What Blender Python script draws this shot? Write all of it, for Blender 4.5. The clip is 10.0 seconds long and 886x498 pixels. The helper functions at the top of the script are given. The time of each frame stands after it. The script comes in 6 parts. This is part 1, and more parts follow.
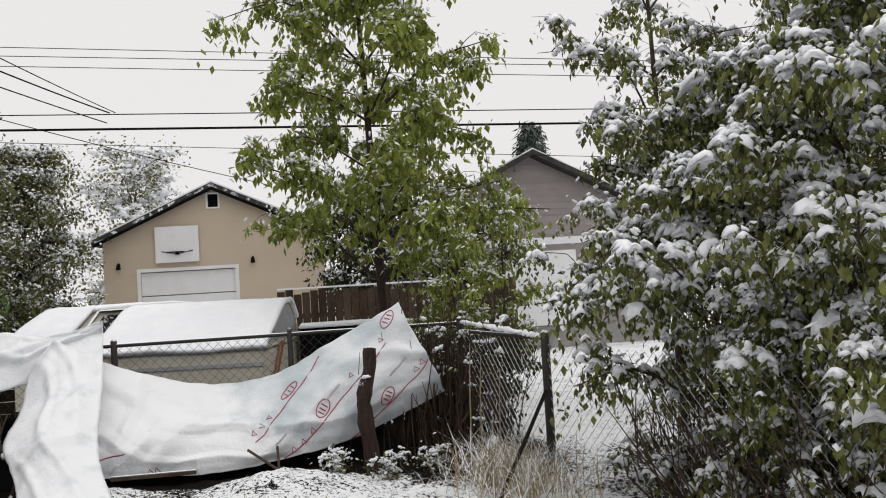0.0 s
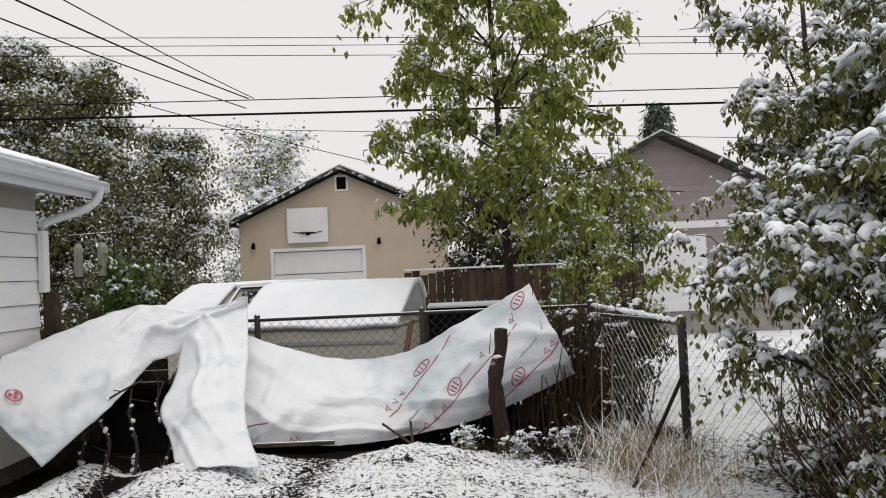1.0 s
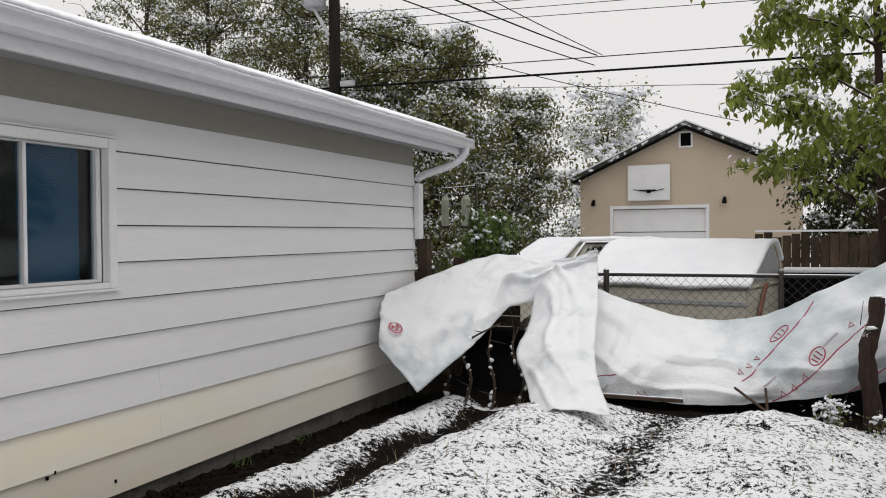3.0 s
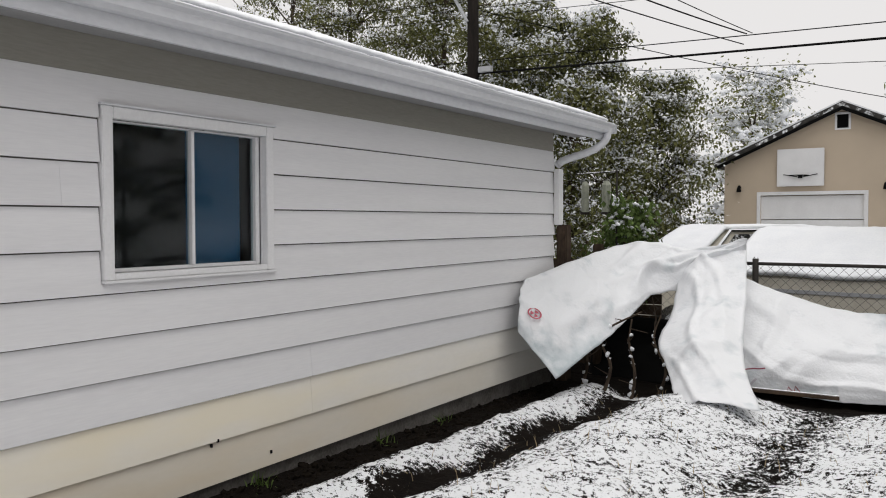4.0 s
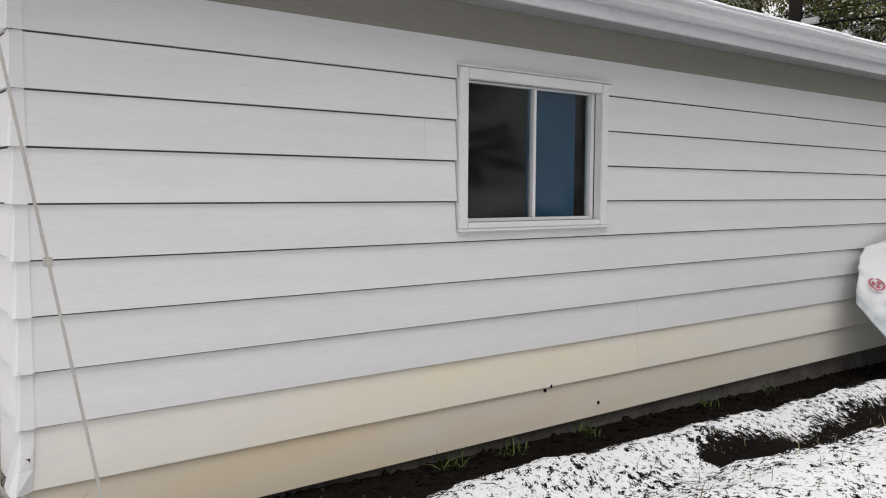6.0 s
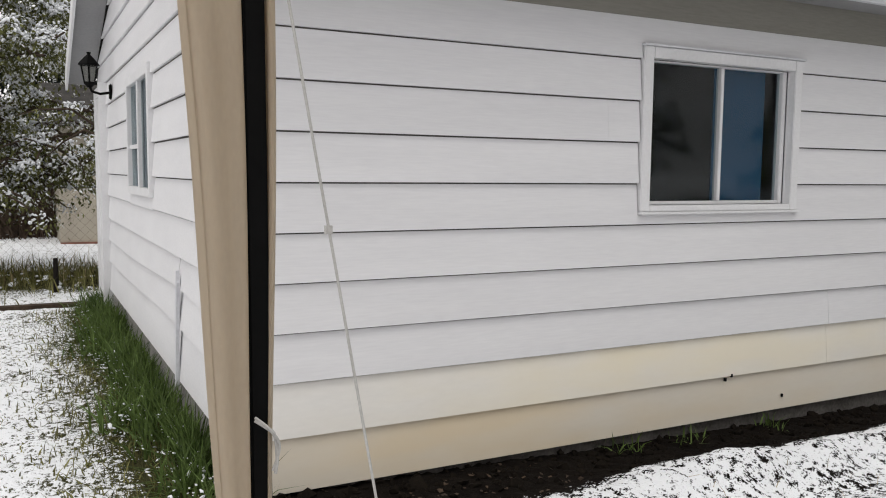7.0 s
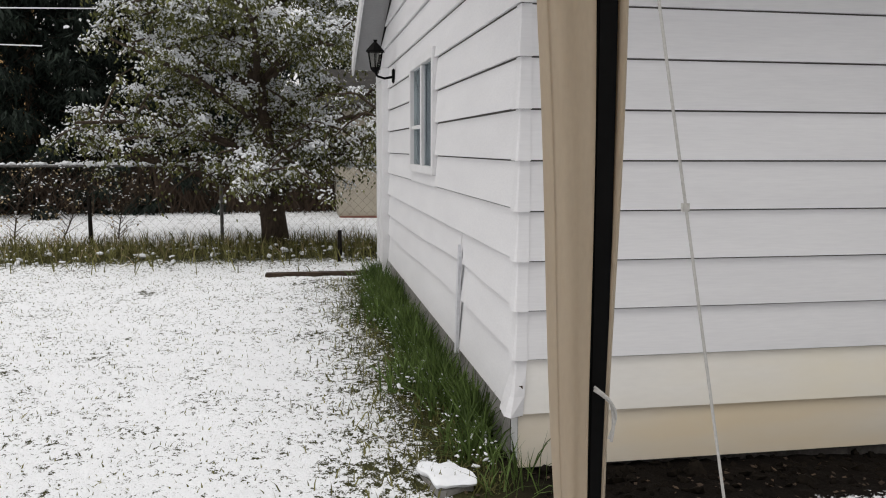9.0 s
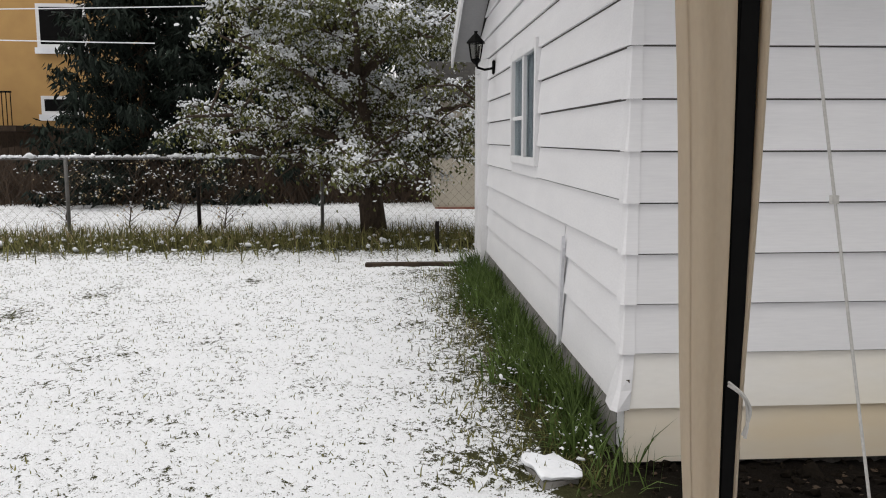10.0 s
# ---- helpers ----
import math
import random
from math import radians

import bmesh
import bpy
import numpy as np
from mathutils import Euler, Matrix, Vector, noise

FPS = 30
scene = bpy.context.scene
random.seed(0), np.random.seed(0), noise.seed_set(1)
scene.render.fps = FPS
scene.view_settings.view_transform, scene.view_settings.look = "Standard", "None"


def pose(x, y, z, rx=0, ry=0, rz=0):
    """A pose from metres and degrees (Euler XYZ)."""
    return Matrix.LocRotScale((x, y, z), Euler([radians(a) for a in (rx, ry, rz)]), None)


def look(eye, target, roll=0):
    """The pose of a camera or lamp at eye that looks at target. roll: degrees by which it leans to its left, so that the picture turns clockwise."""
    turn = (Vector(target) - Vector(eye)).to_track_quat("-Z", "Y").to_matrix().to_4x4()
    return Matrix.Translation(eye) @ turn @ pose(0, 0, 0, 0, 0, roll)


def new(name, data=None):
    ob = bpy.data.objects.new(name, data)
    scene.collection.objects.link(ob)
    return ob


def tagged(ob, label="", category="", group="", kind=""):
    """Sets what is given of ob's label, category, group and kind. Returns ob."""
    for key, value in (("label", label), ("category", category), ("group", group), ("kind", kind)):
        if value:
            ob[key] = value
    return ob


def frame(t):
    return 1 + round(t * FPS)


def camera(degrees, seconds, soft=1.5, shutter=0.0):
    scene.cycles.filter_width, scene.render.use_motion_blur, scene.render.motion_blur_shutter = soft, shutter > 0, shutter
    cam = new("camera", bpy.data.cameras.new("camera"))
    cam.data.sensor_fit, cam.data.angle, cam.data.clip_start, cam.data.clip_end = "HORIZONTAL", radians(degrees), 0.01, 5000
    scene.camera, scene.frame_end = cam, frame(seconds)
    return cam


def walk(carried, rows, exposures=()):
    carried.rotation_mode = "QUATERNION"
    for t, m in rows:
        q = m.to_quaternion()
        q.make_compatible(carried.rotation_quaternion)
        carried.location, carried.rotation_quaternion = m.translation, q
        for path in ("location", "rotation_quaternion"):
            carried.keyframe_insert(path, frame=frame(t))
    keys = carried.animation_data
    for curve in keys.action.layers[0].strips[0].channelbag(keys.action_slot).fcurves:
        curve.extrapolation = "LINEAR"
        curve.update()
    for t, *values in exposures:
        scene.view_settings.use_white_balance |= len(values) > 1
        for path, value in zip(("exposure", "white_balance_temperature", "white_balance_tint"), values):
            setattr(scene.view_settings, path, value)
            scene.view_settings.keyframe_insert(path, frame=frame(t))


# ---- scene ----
cam = camera(56.6, 10.0, soft=1.05)
PATH = [
    (0, (4.177, -0.222, 1.589), (4.459, 1.756, 1.66), -3.4),
    (0.5, (4.09, -0.239, 1.565), (4.241, 1.754, 1.633), -2.9),
    (1, (4.028, -0.248, 1.571), (4.024, 1.751, 1.617), -2.5),
    (1.5, (4.005, -0.259, 1.553), (3.808, 1.731, 1.574), -1.9),
    (2, (3.949, -0.284, 1.539), (3.569, 1.68, 1.536), -1.6),
    (2.5, (3.892, -0.336, 1.54), (3.304, 1.575, 1.521), -1.0),
    (4, (3.789, -0.427, 1.541), (2.725, 1.265, 1.474), -0.1),
    (4.5, (3.779, -0.457, 1.537), (2.601, 1.158, 1.452), -0.0),
    (5, (3.722, -0.52, 1.505), (2.384, 0.964, 1.408), 0.2),
    (6.5, (3.615, -0.763, 1.447), (1.944, 0.323, 1.28), 0.4),
    (7, (3.605, -0.827, 1.444), (1.834, 0.085, 1.258), 0.6),
    (7.5, (3.603, -0.88, 1.444), (1.76, -0.132, 1.233), 0.7),
    (8, (3.601, -0.922, 1.444), (1.705, -0.331, 1.211), 0.6),
    (8.5, (3.599, -0.948, 1.445), (1.67, -0.477, 1.204), 0.4),
    (9, (3.597, -0.986, 1.444), (1.642, -0.644, 1.201), 0.2),
    (9.5, (3.603, -1.019, 1.445), (1.633, -0.784, 1.187), -0.0),
    (10, (3.604, -1.054, 1.445), (1.626, -0.934, 1.181), -0.1),
]
LIGHT_METER = [(0, -0.10), (2.5, -0.13), (4.5, -0.13), (5, -0.08), (6.5, 0.10), (7.25, 0.02), (8, -0.08), (10, -0.15)]
walk(cam, [(t, look(eye, target, roll)) for t, eye, target, roll in PATH], LIGHT_METER)

# ---- sky and light: a bright overcast sky over fresh snow ----
world = bpy.data.worlds.new("overcast")
scene.world = world
world.use_nodes = True
wn, wl = world.node_tree.nodes, world.node_tree.links
wn.clear()
sky = wn.new("ShaderNodeTexSky")
sky.sky_type, sky.sun_disc = "NISHITA", False
sky.sun_elevation, sky.sun_rotation = radians(48), radians(150)
sky.dust_density, sky.air_density = 4.0, 1.0
grey = wn.new("ShaderNodeHueSaturation")
grey.inputs["Saturation"].default_value = 0.10
cloud = wn.new("ShaderNodeMix")
cloud.data_type = "RGBA"
cloud.inputs["Factor"].default_value = 0.93
cloud.inputs[7].default_value = (9.3, 9.1, 9.05, 1)
back = wn.new("ShaderNodeBackground")
back.inputs["Strength"].default_value = 0.10
wout = wn.new("ShaderNodeOutputWorld")
wl.new(sky.outputs["Color"], grey.inputs["Color"])
wl.new(grey.outputs["Color"], cloud.inputs[6])
wl.new(cloud.outputs[2], back.inputs["Color"])
wl.new(back.outputs[0], wout.inputs[0])
sun_data = bpy.data.lights.new("sun", "SUN")
sun_data.energy, sun_data.angle, sun_data.color = 1.5, radians(60), (1.0, 0.97, 0.93)
sun = new("sun", sun_data)
sun.matrix_world = look((2.2, -1.5, 12), (0, 0, 0))


# ---- materials ----
def material(name, base, second=None, rough=0.7, metal=0.0, scale=6.0, fine=60.0, bump=0.2, depth=0.01, stretch=(1, 1, 1),
             island=0.0, random_tint=0.0, spec=0.4, through_light=0.0, contrast=(0.35, 0.65)):
    m = bpy.data.materials.new(name)
    m.use_nodes = True
    n, l = m.node_tree.nodes, m.node_tree.links
    b = n["Principled BSDF"]
    b.inputs["Roughness"].default_value = rough
    b.inputs["Metallic"].default_value = metal
    b.inputs["Specular IOR Level"].default_value = spec
    co = n.new("ShaderNodeTexCoord")
    mp = n.new("ShaderNodeMapping")
    mp.inputs["Scale"].default_value = stretch
    l.new(co.outputs["Object"], mp.inputs["Vector"])
    big, small = n.new("ShaderNodeTexNoise"), n.new("ShaderNodeTexNoise")
    big.inputs["Scale"].default_value, big.inputs["Detail"].default_value = scale, 5
    small.inputs["Scale"].default_value, small.inputs["Detail"].default_value = fine, 4
    l.new(mp.outputs[0], big.inputs["Vector"])
    l.new(mp.outputs[0], small.inputs["Vector"])
    both = n.new("ShaderNodeMath")
    both.operation = "MULTIPLY_ADD"
    both.inputs[1].default_value = 0.45
    l.new(small.outputs["Fac"], both.inputs[0])
    half = n.new("ShaderNodeMath")
    half.operation = "MULTIPLY"
    half.inputs[1].default_value = 0.55
    l.new(big.outputs["Fac"], half.inputs[0])
    l.new(half.outputs[0], both.inputs[2])
    ramp = n.new("ShaderNodeValToRGB")
    second = second or tuple(c * 0.8 for c in base)
    ramp.color_ramp.elements[0].position, ramp.color_ramp.elements[1].position = contrast
    ramp.color_ramp.elements[0].color = (*second, 1)
    ramp.color_ramp.elements[1].color = (*base, 1)
    l.new(both.outputs[0], ramp.inputs["Fac"])
    colour = ramp.outputs["Color"]
    if island or random_tint:
        src = n.new("ShaderNodeNewGeometry" if island else "ShaderNodeObjectInfo")
        val = n.new("ShaderNodeMapRange")
        k = island or random_tint
        val.inputs["To Min"].default_value, val.inputs["To Max"].default_value = 1 - k, 1 + k
        l.new(src.outputs["Random Per Island" if island else "Random"], val.inputs["Value"])
        hs = n.new("ShaderNodeHueSaturation")
        l.new(val.outputs[0], hs.inputs["Value"])
        l.new(colour, hs.inputs["Color"])
        colour = hs.outputs["Color"]
    l.new(colour, b.inputs["Base Color"])
    if bump:
        bp = n.new("ShaderNodeBump")
        bp.inputs["Strength"].default_value, bp.inputs["Distance"].default_value = bump, depth
        l.new(both.outputs[0], bp.inputs["Height"])
        l.new(bp.outputs[0], b.inputs["Normal"])
    if through_light:
        tr = n.new("ShaderNodeBsdfTranslucent")
        l.new(colour, tr.inputs["Color"])
        mx = n.new("ShaderNodeMixShader")
        mx.inputs[0].default_value = through_light
        l.new(b.outputs[0], mx.inputs[1])
        l.new(tr.outputs[0], mx.inputs[2])
        l.new(mx.outputs[0], n["Material Output"].inputs["Surface"])
    return m


def snowed(m, amount=0.55, noise_scale=25.0):
    """Lets snow lie on the faces of a material that look up."""
    n, l = m.node_tree.nodes, m.node_tree.links
    b = n["Principled BSDF"]
    old = b.inputs["Base Color"].links[0].from_socket
    g = n.new("ShaderNodeNewGeometry")
    sep = n.new("ShaderNodeSeparateXYZ")
    l.new(g.outputs["True Normal"], sep.inputs[0])
    no = n.new("ShaderNodeTexNoise")
    no.inputs["Scale"].default_value = noise_scale
    l.new(g.outputs["Position"], no.inputs["Vector"])
    add = n.new("ShaderNodeMath")
    add.operation = "MULTIPLY_ADD"
    add.inputs[1].default_value = 0.8
    l.new(no.outputs["Fac"], add.inputs[0])
    l.new(sep.outputs["Z"], add.inputs[2])
    mr = n.new("ShaderNodeMapRange")
    mr.inputs["From Min"].default_value, mr.inputs["From Max"].default_value = amount + 0.4, amount + 0.5
    l.new(add.outputs[0], mr.inputs["Value"])
    mix = n.new("ShaderNodeMix")
    mix.data_type = "RGBA"
    l.new(mr.outputs[0], mix.inputs["Factor"])
    l.new(old, mix.inputs[6])
    mix.inputs[7].default_value = (0.84, 0.86, 0.89, 1)
    l.new(mix.outputs[2], b.inputs["Base Color"])
    return m


def plain_glass(name, tint, rough=0.03):
    m = bpy.data.materials.new(name)
    m.use_nodes = True
    n, l = m.node_tree.nodes, m.node_tree.links
    n.clear()
    o, t, g, x = (n.new("ShaderNode" + k) for k in ("OutputMaterial", "BsdfTransparent", "BsdfGlossy", "MixShader"))
    t.inputs["Color"].default_value = (*tint, 1)
    g.inputs["Roughness"].default_value = rough
    x.inputs[0].default_value = 0.018
    l.new(t.outputs[0], x.inputs[1])
    l.new(g.outputs[0], x.inputs[2])
    l.new(x.outputs[0], o.inputs[0])
    return m


SNOW = material("snow", (0.86, 0.875, 0.90), (0.78, 0.80, 0.84), rough=0.85, scale=3, fine=45, bump=0.5, depth=0.02, spec=0.2)
SIDING = material("white_siding_paint", (0.79, 0.788, 0.80), (0.72, 0.718, 0.735), rough=0.55, scale=1.5, fine=30, bump=0.06, depth=0.004,
                  stretch=(1, 0.3, 4), random_tint=0.02, spec=0.35)


def stained_siding(name, clean, stain, y_clean, y_full, y_faded):
    """White paint with a rusty cream stain that comes and goes along the wall."""
    m = material(name, clean, tuple(c * 0.93 for c in clean), rough=0.6, scale=1.2, fine=25, bump=0.06, depth=0.004, stretch=(1, 0.5, 2), spec=0.3)
    n, l = m.node_tree.nodes, m.node_tree.links
    b = n["Principled BSDF"]
    old = b.inputs["Base Color"].links[0].from_socket
    co, sep, no = n["Texture Coordinate"], n.new("ShaderNodeSeparateXYZ"), n.new("ShaderNodeTexNoise")
    l.new(co.outputs["Object"], sep.inputs[0])
    mp = n.new("ShaderNodeMapping")
    mp.inputs["Scale"].default_value = (1, 0.8, 3.0)
    l.new(co.outputs["Object"], mp.inputs["Vector"])
    l.new(mp.outputs[0], no.inputs["Vector"])
    no.inputs["Scale"].default_value, no.inputs["Detail"].default_value = 1.3, 3
    up, down, x, y = n.new("ShaderNodeMapRange"), n.new("ShaderNodeMapRange"), n.new("ShaderNodeMath"), n.new("ShaderNodeMath")
    for r, a, c in ((up, y_clean, y_full), (down, y_faded, y_full)):
        r.inputs["From Min"].default_value, r.inputs["From Max"].default_value = a, c
        l.new(sep.outputs["Y"], r.inputs["Value"])
    x.operation = "MULTIPLY"
    l.new(up.outputs[0], x.inputs[0])
    l.new(down.outputs[0], x.inputs[1])
    spot = n.new("ShaderNodeMapRange")
    spot.inputs["From Min"].default_value, spot.inputs["From Max"].default_value, spot.inputs["To Min"].default_value = 0.3, 0.65, 0.35
    l.new(no.outputs["Fac"], spot.inputs["Value"])
    y.operation = "MULTIPLY"
    l.new(x.outputs[0], y.inputs[0])
    l.new(spot.outputs[0], y.inputs[1])
    mix = n.new("ShaderNodeMix")
    mix.data_type = "RGBA"
    l.new(y.outputs[0], mix.inputs["Factor"])
    l.new(old, mix.inputs[6])
    mix.inputs[7].default_value = (*stain, 1)
    l.new(mix.outputs[2], b.inputs["Base Color"])
    return m


# Stained cream board, its tone also raised for light bounced off the snow.
SIDING_STAINED = stained_siding("stained_bounce_lit_cream", (0.82, 0.81, 0.79), (0.85, 0.78, 0.62), -0.5, 2.2, 8.5)
SIDING_BEIGE = stained_siding("beige_lower_siding", (0.72, 0.70, 0.65), (0.72, 0.61, 0.44), -2.0, 1.0, 7.5)
# Frieze colour is darker than the siding and carries the eave's shade.
FRIEZE_SHADE = material("eave_shaded_frieze", (0.33, 0.315, 0.28), (0.27, 0.26, 0.23), rough=0.75, scale=1.5, fine=40, bump=0.1, stretch=(1, 0.3, 3), spec=0.2)
WHITE = material("white_trim_paint", (0.80, 0.80, 0.81), (0.72, 0.72, 0.73), rough=0.5, scale=3, fine=50, bump=0.08, depth=0.003)
GUTTER = material("white_gutter_metal", (0.70, 0.71, 0.74), (0.58, 0.59, 0.62), rough=0.4, scale=2, fine=40, bump=0.05, depth=0.003, stretch=(1, 0.4, 1))
# Soffit grey is set darker to deepen the shade under the eaves.
SOFFIT = material("eave_shade_soffit", (0.33, 0.33, 0.335), (0.28, 0.28, 0.285), rough=0.7, scale=2, fine=40, bump=0.05)
CONCRETE = material("grey_concrete", (0.36, 0.35, 0.33), (0.22, 0.21, 0.20), rough=0.9, scale=5, fine=60, bump=0.4)
FOUNDATION = material("dark_foundation", (0.16, 0.15, 0.14), (0.07, 0.065, 0.06), rough=0.9, scale=4, fine=50, bump=0.4, spec=0.1)
SHINGLE = material("dark_shingles", (0.07, 0.065, 0.06), (0.03, 0.03, 0.03), rough=0.9, scale=8, fine=50, bump=0.5, spec=0.1)
BARK = material("bark", (0.10, 0.075, 0.055), (0.035, 0.027, 0.022), rough=0.95, scale=12, fine=70, bump=0.8, depth=0.02, stretch=(3, 3, 0.7), spec=0.1)
BARK_RED = snowed(material("reddish_bark", (0.06, 0.033, 0.025), (0.018, 0.012, 0.010), rough=0.95, scale=10, fine=60, bump=0.8, depth=0.02, stretch=(3, 3, 0.7)), 0.6)
LEAF = material("fresh_green_leaves", (0.30, 0.345, 0.08), (0.15, 0.18, 0.04), rough=0.55, scale=2, fine=20, bump=0, island=0.35, through_light=0.35, spec=0.12)
LEAF_DARK = material("dark_green_leaves", (0.19, 0.195, 0.075), (0.075, 0.08, 0.03), rough=0.6, scale=1.5, fine=20, bump=0, island=0.4, through_light=0.25, spec=0.12)
LEAF_OLIVE = material("olive_leaves", (0.22, 0.22, 0.095), (0.11, 0.12, 0.045), rough=0.6, scale=1.5, fine=20, bump=0, island=0.45, through_light=0.3, spec=0.12)
NEEDLE = material("spruce_needles", (0.022, 0.032, 0.024), (0.008, 0.012, 0.010), rough=0.7, scale=2, fine=30, bump=0, island=0.4, spec=0.12)
# Paler needles for the far spruce, with distance haze in their colour.
NEEDLE_HAZE = material("hazed_spruce_needles", (0.12, 0.14, 0.12), (0.06, 0.075, 0.065), rough=0.7, scale=2, fine=30, bump=0, island=0.4, spec=0.12)
GRASS = material("green_grass", (0.13, 0.19, 0.055), (0.05, 0.08, 0.022), rough=0.5, scale=3, fine=30, bump=0, island=0.4, through_light=0.2, spec=0.12)
VERGE = material("brown_green_grass", (0.20, 0.19, 0.07), (0.09, 0.09, 0.035), rough=0.7, scale=3, fine=30, bump=0, island=0.5, spec=0.12)
STRAW = material("dry_straw", (0.42, 0.33, 0.19), (0.25, 0.19, 0.10), rough=0.8, scale=3, fine=30, bump=0, island=0.4)
TAN = material("tan_stucco", (0.56, 0.465, 0.36), (0.50, 0.415, 0.32), rough=0.9, scale=1.2, fine=80, bump=0.3, depth=0.01)
GREY_SIDING = material("taupe_siding", (0.31, 0.27, 0.265), (0.25, 0.22, 0.215), rough=0.7, scale=2, fine=40, bump=0.1, random_tint=0.05)
METAL = snowed(material("weathered_steel", (0.04, 0.034, 0.03), (0.018, 0.015, 0.013), rough=0.75, metal=0.0, scale=8, fine=60, bump=0.2), 0.62, 60)
HEDGE_LEAF = material("dark_hedge_leaves", (0.085, 0.09, 0.04), (0.03, 0.034, 0.015), rough=0.6, scale=1.5, fine=20, bump=0, island=0.4, through_light=0.2, spec=0.12)
for dusted, how in ((LEAF_DARK, 0.60), (LEAF_OLIVE, 0.45), (LEAF, 0.60)):
    snowed(dusted, how, 9)
GALVANISED = snowed(material("dull_galvanised_steel", (0.17, 0.165, 0.16), (0.11, 0.105, 0.10), rough=0.6, scale=8, fine=60, bump=0.2), 0.6, 60)
FRUIT_LEAF = material("dull_olive_leaves", (0.20, 0.205, 0.075), (0.075, 0.082, 0.03), rough=0.6, scale=1.5, fine=20, bump=0, island=0.5, through_light=0.3, spec=0.12)
SHRUB_LEAF = material("shaded_olive_leaves", (0.20, 0.215, 0.07), (0.075, 0.088, 0.026), rough=0.6, scale=1.5, fine=20, bump=0, island=0.5, through_light=0.3, spec=0.12)
for dusted, how in ((FRUIT_LEAF, 0.42), (SHRUB_LEAF, 0.42)):
    snowed(dusted, how, 14)
WIRE = material("galvanised_wire", (0.10, 0.09, 0.085), (0.05, 0.045, 0.04), rough=0.55, metal=0.2, bump=0)
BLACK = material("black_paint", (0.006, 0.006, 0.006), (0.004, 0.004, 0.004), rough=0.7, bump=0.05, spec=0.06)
# Dark tone that draws the shadow lines under the siding laps.
LAP_SHADE = material("dark_lap_shade", (0.14, 0.13, 0.12), (0.09, 0.085, 0.08), rough=0.95, bump=0.1, spec=0.1)
SHEET = material("plastic_wrap", (0.80, 0.815, 0.835), (0.66, 0.70, 0.725), rough=0.5, scale=6, fine=38, bump=0.55, depth=0.02, spec=0.4)
RED_PRINT = material("faded_red_print", (0.38, 0.03, 0.07), (0.46, 0.12, 0.16), rough=0.5, scale=14, fine=70, bump=0)
GREY_PRINT = material("faded_grey_print", (0.50, 0.47, 0.52), (0.62, 0.60, 0.64), rough=0.5, scale=14, fine=70, bump=0)
TRUCK = material("cream_truck_paint", (0.66, 0.63, 0.55), (0.58, 0.54, 0.46), rough=0.3, scale=2, fine=30, bump=0.02)
RUST = material("red_brown_trim", (0.30, 0.13, 0.09), (0.16, 0.07, 0.05), rough=0.6, scale=8, fine=50)
RUBBER = material("tyre_rubber", (0.025, 0.025, 0.025), rough=0.85, bump=0.2)
WOOD = material("weathered_boards", (0.085, 0.060, 0.043), (0.035, 0.026, 0.02), rough=0.9, scale=4, fine=40, bump=0.5, stretch=(1, 1, 0.3), random_tint=0.2, spec=0.1)
PALE_WOOD = material("pale_wood", (0.38, 0.31, 0.23), (0.25, 0.2, 0.14), rough=0.9, scale=4, fine=40, bump=0.4, stretch=(1, 1, 0.3))
CURTAIN = material("beige_polyester", (0.67, 0.58, 0.45), (0.62, 0.53, 0.41), rough=0.75, scale=2, fine=140, bump=0.12, depth=0.003, stretch=(1, 1, 0.4), through_light=0.12)
ROPE = material("white_cord", (0.55, 0.54, 0.52), (0.40, 0.39, 0.37), rough=0.8, fine=200, bump=0.4)
BLUE = material("blue_blind", (0.022, 0.10, 0.20), (0.018, 0.08, 0.16), rough=0.8, scale=2, fine=50)
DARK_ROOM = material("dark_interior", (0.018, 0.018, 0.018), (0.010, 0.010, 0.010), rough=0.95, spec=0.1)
LACE = material("pale_net_curtain", (0.75, 0.75, 0.77), (0.5, 0.5, 0.54), rough=0.9, scale=3, fine=30, stretch=(8, 8, 0.4))
GLASS = plain_glass("window_glass", (0.80, 0.84, 0.85))
LAMP_GLASS = plain_glass("lantern_glass", (0.85, 0.85, 0.82), 0.2)
ORANGE = material("orange_stucco", (0.52, 0.32, 0.12), (0.44, 0.26, 0.10), rough=0.9, scale=2, fine=60, bump=0.3)
BEIGE = material("pale_stucco", (0.46, 0.42, 0.34), (0.38, 0.34, 0.28), rough=0.9, scale=2, fine=60, bump=0.3)
POLE_WOOD = material("dark_pole_wood", (0.022, 0.018, 0.016), (0.010, 0.009, 0.008), rough=0.95, scale=6, fine=40, bump=0.6, stretch=(2, 2, 0.3), spec=0.1)
GREY_METAL = material("grey_enamel", (0.45, 0.46, 0.48), (0.36, 0.37, 0.39), rough=0.5, bump=0.05)


# ---- mesh helpers ----
def mesh_object(name, bm, mat, smooth=False):
    me = bpy.data.meshes.new(name)
    bm.to_mesh(me)
    bm.free()
    me.materials.append(mat)
    if smooth:
        me.polygons.foreach_set("use_smooth", [True] * len(me.polygons))
    return new(name, me)


def part(name, bm, mat, parent, label="", smooth=False):
    ob = mesh_object(name, bm, mat, smooth)
    ob.parent = parent
    return tagged(ob, label)


def array_part(name, verts, faces, mat, parent, label="", smooth=False):
    me = bpy.data.meshes.new(name)
    me.from_pydata(np.asarray(verts).tolist(), [], np.asarray(faces).tolist())
    me.materials.append(mat)
    if smooth:
        me.polygons.foreach_set("use_smooth", [True] * len(me.polygons))
    ob = new(name, me)
    ob.parent = parent
    return tagged(ob, label)


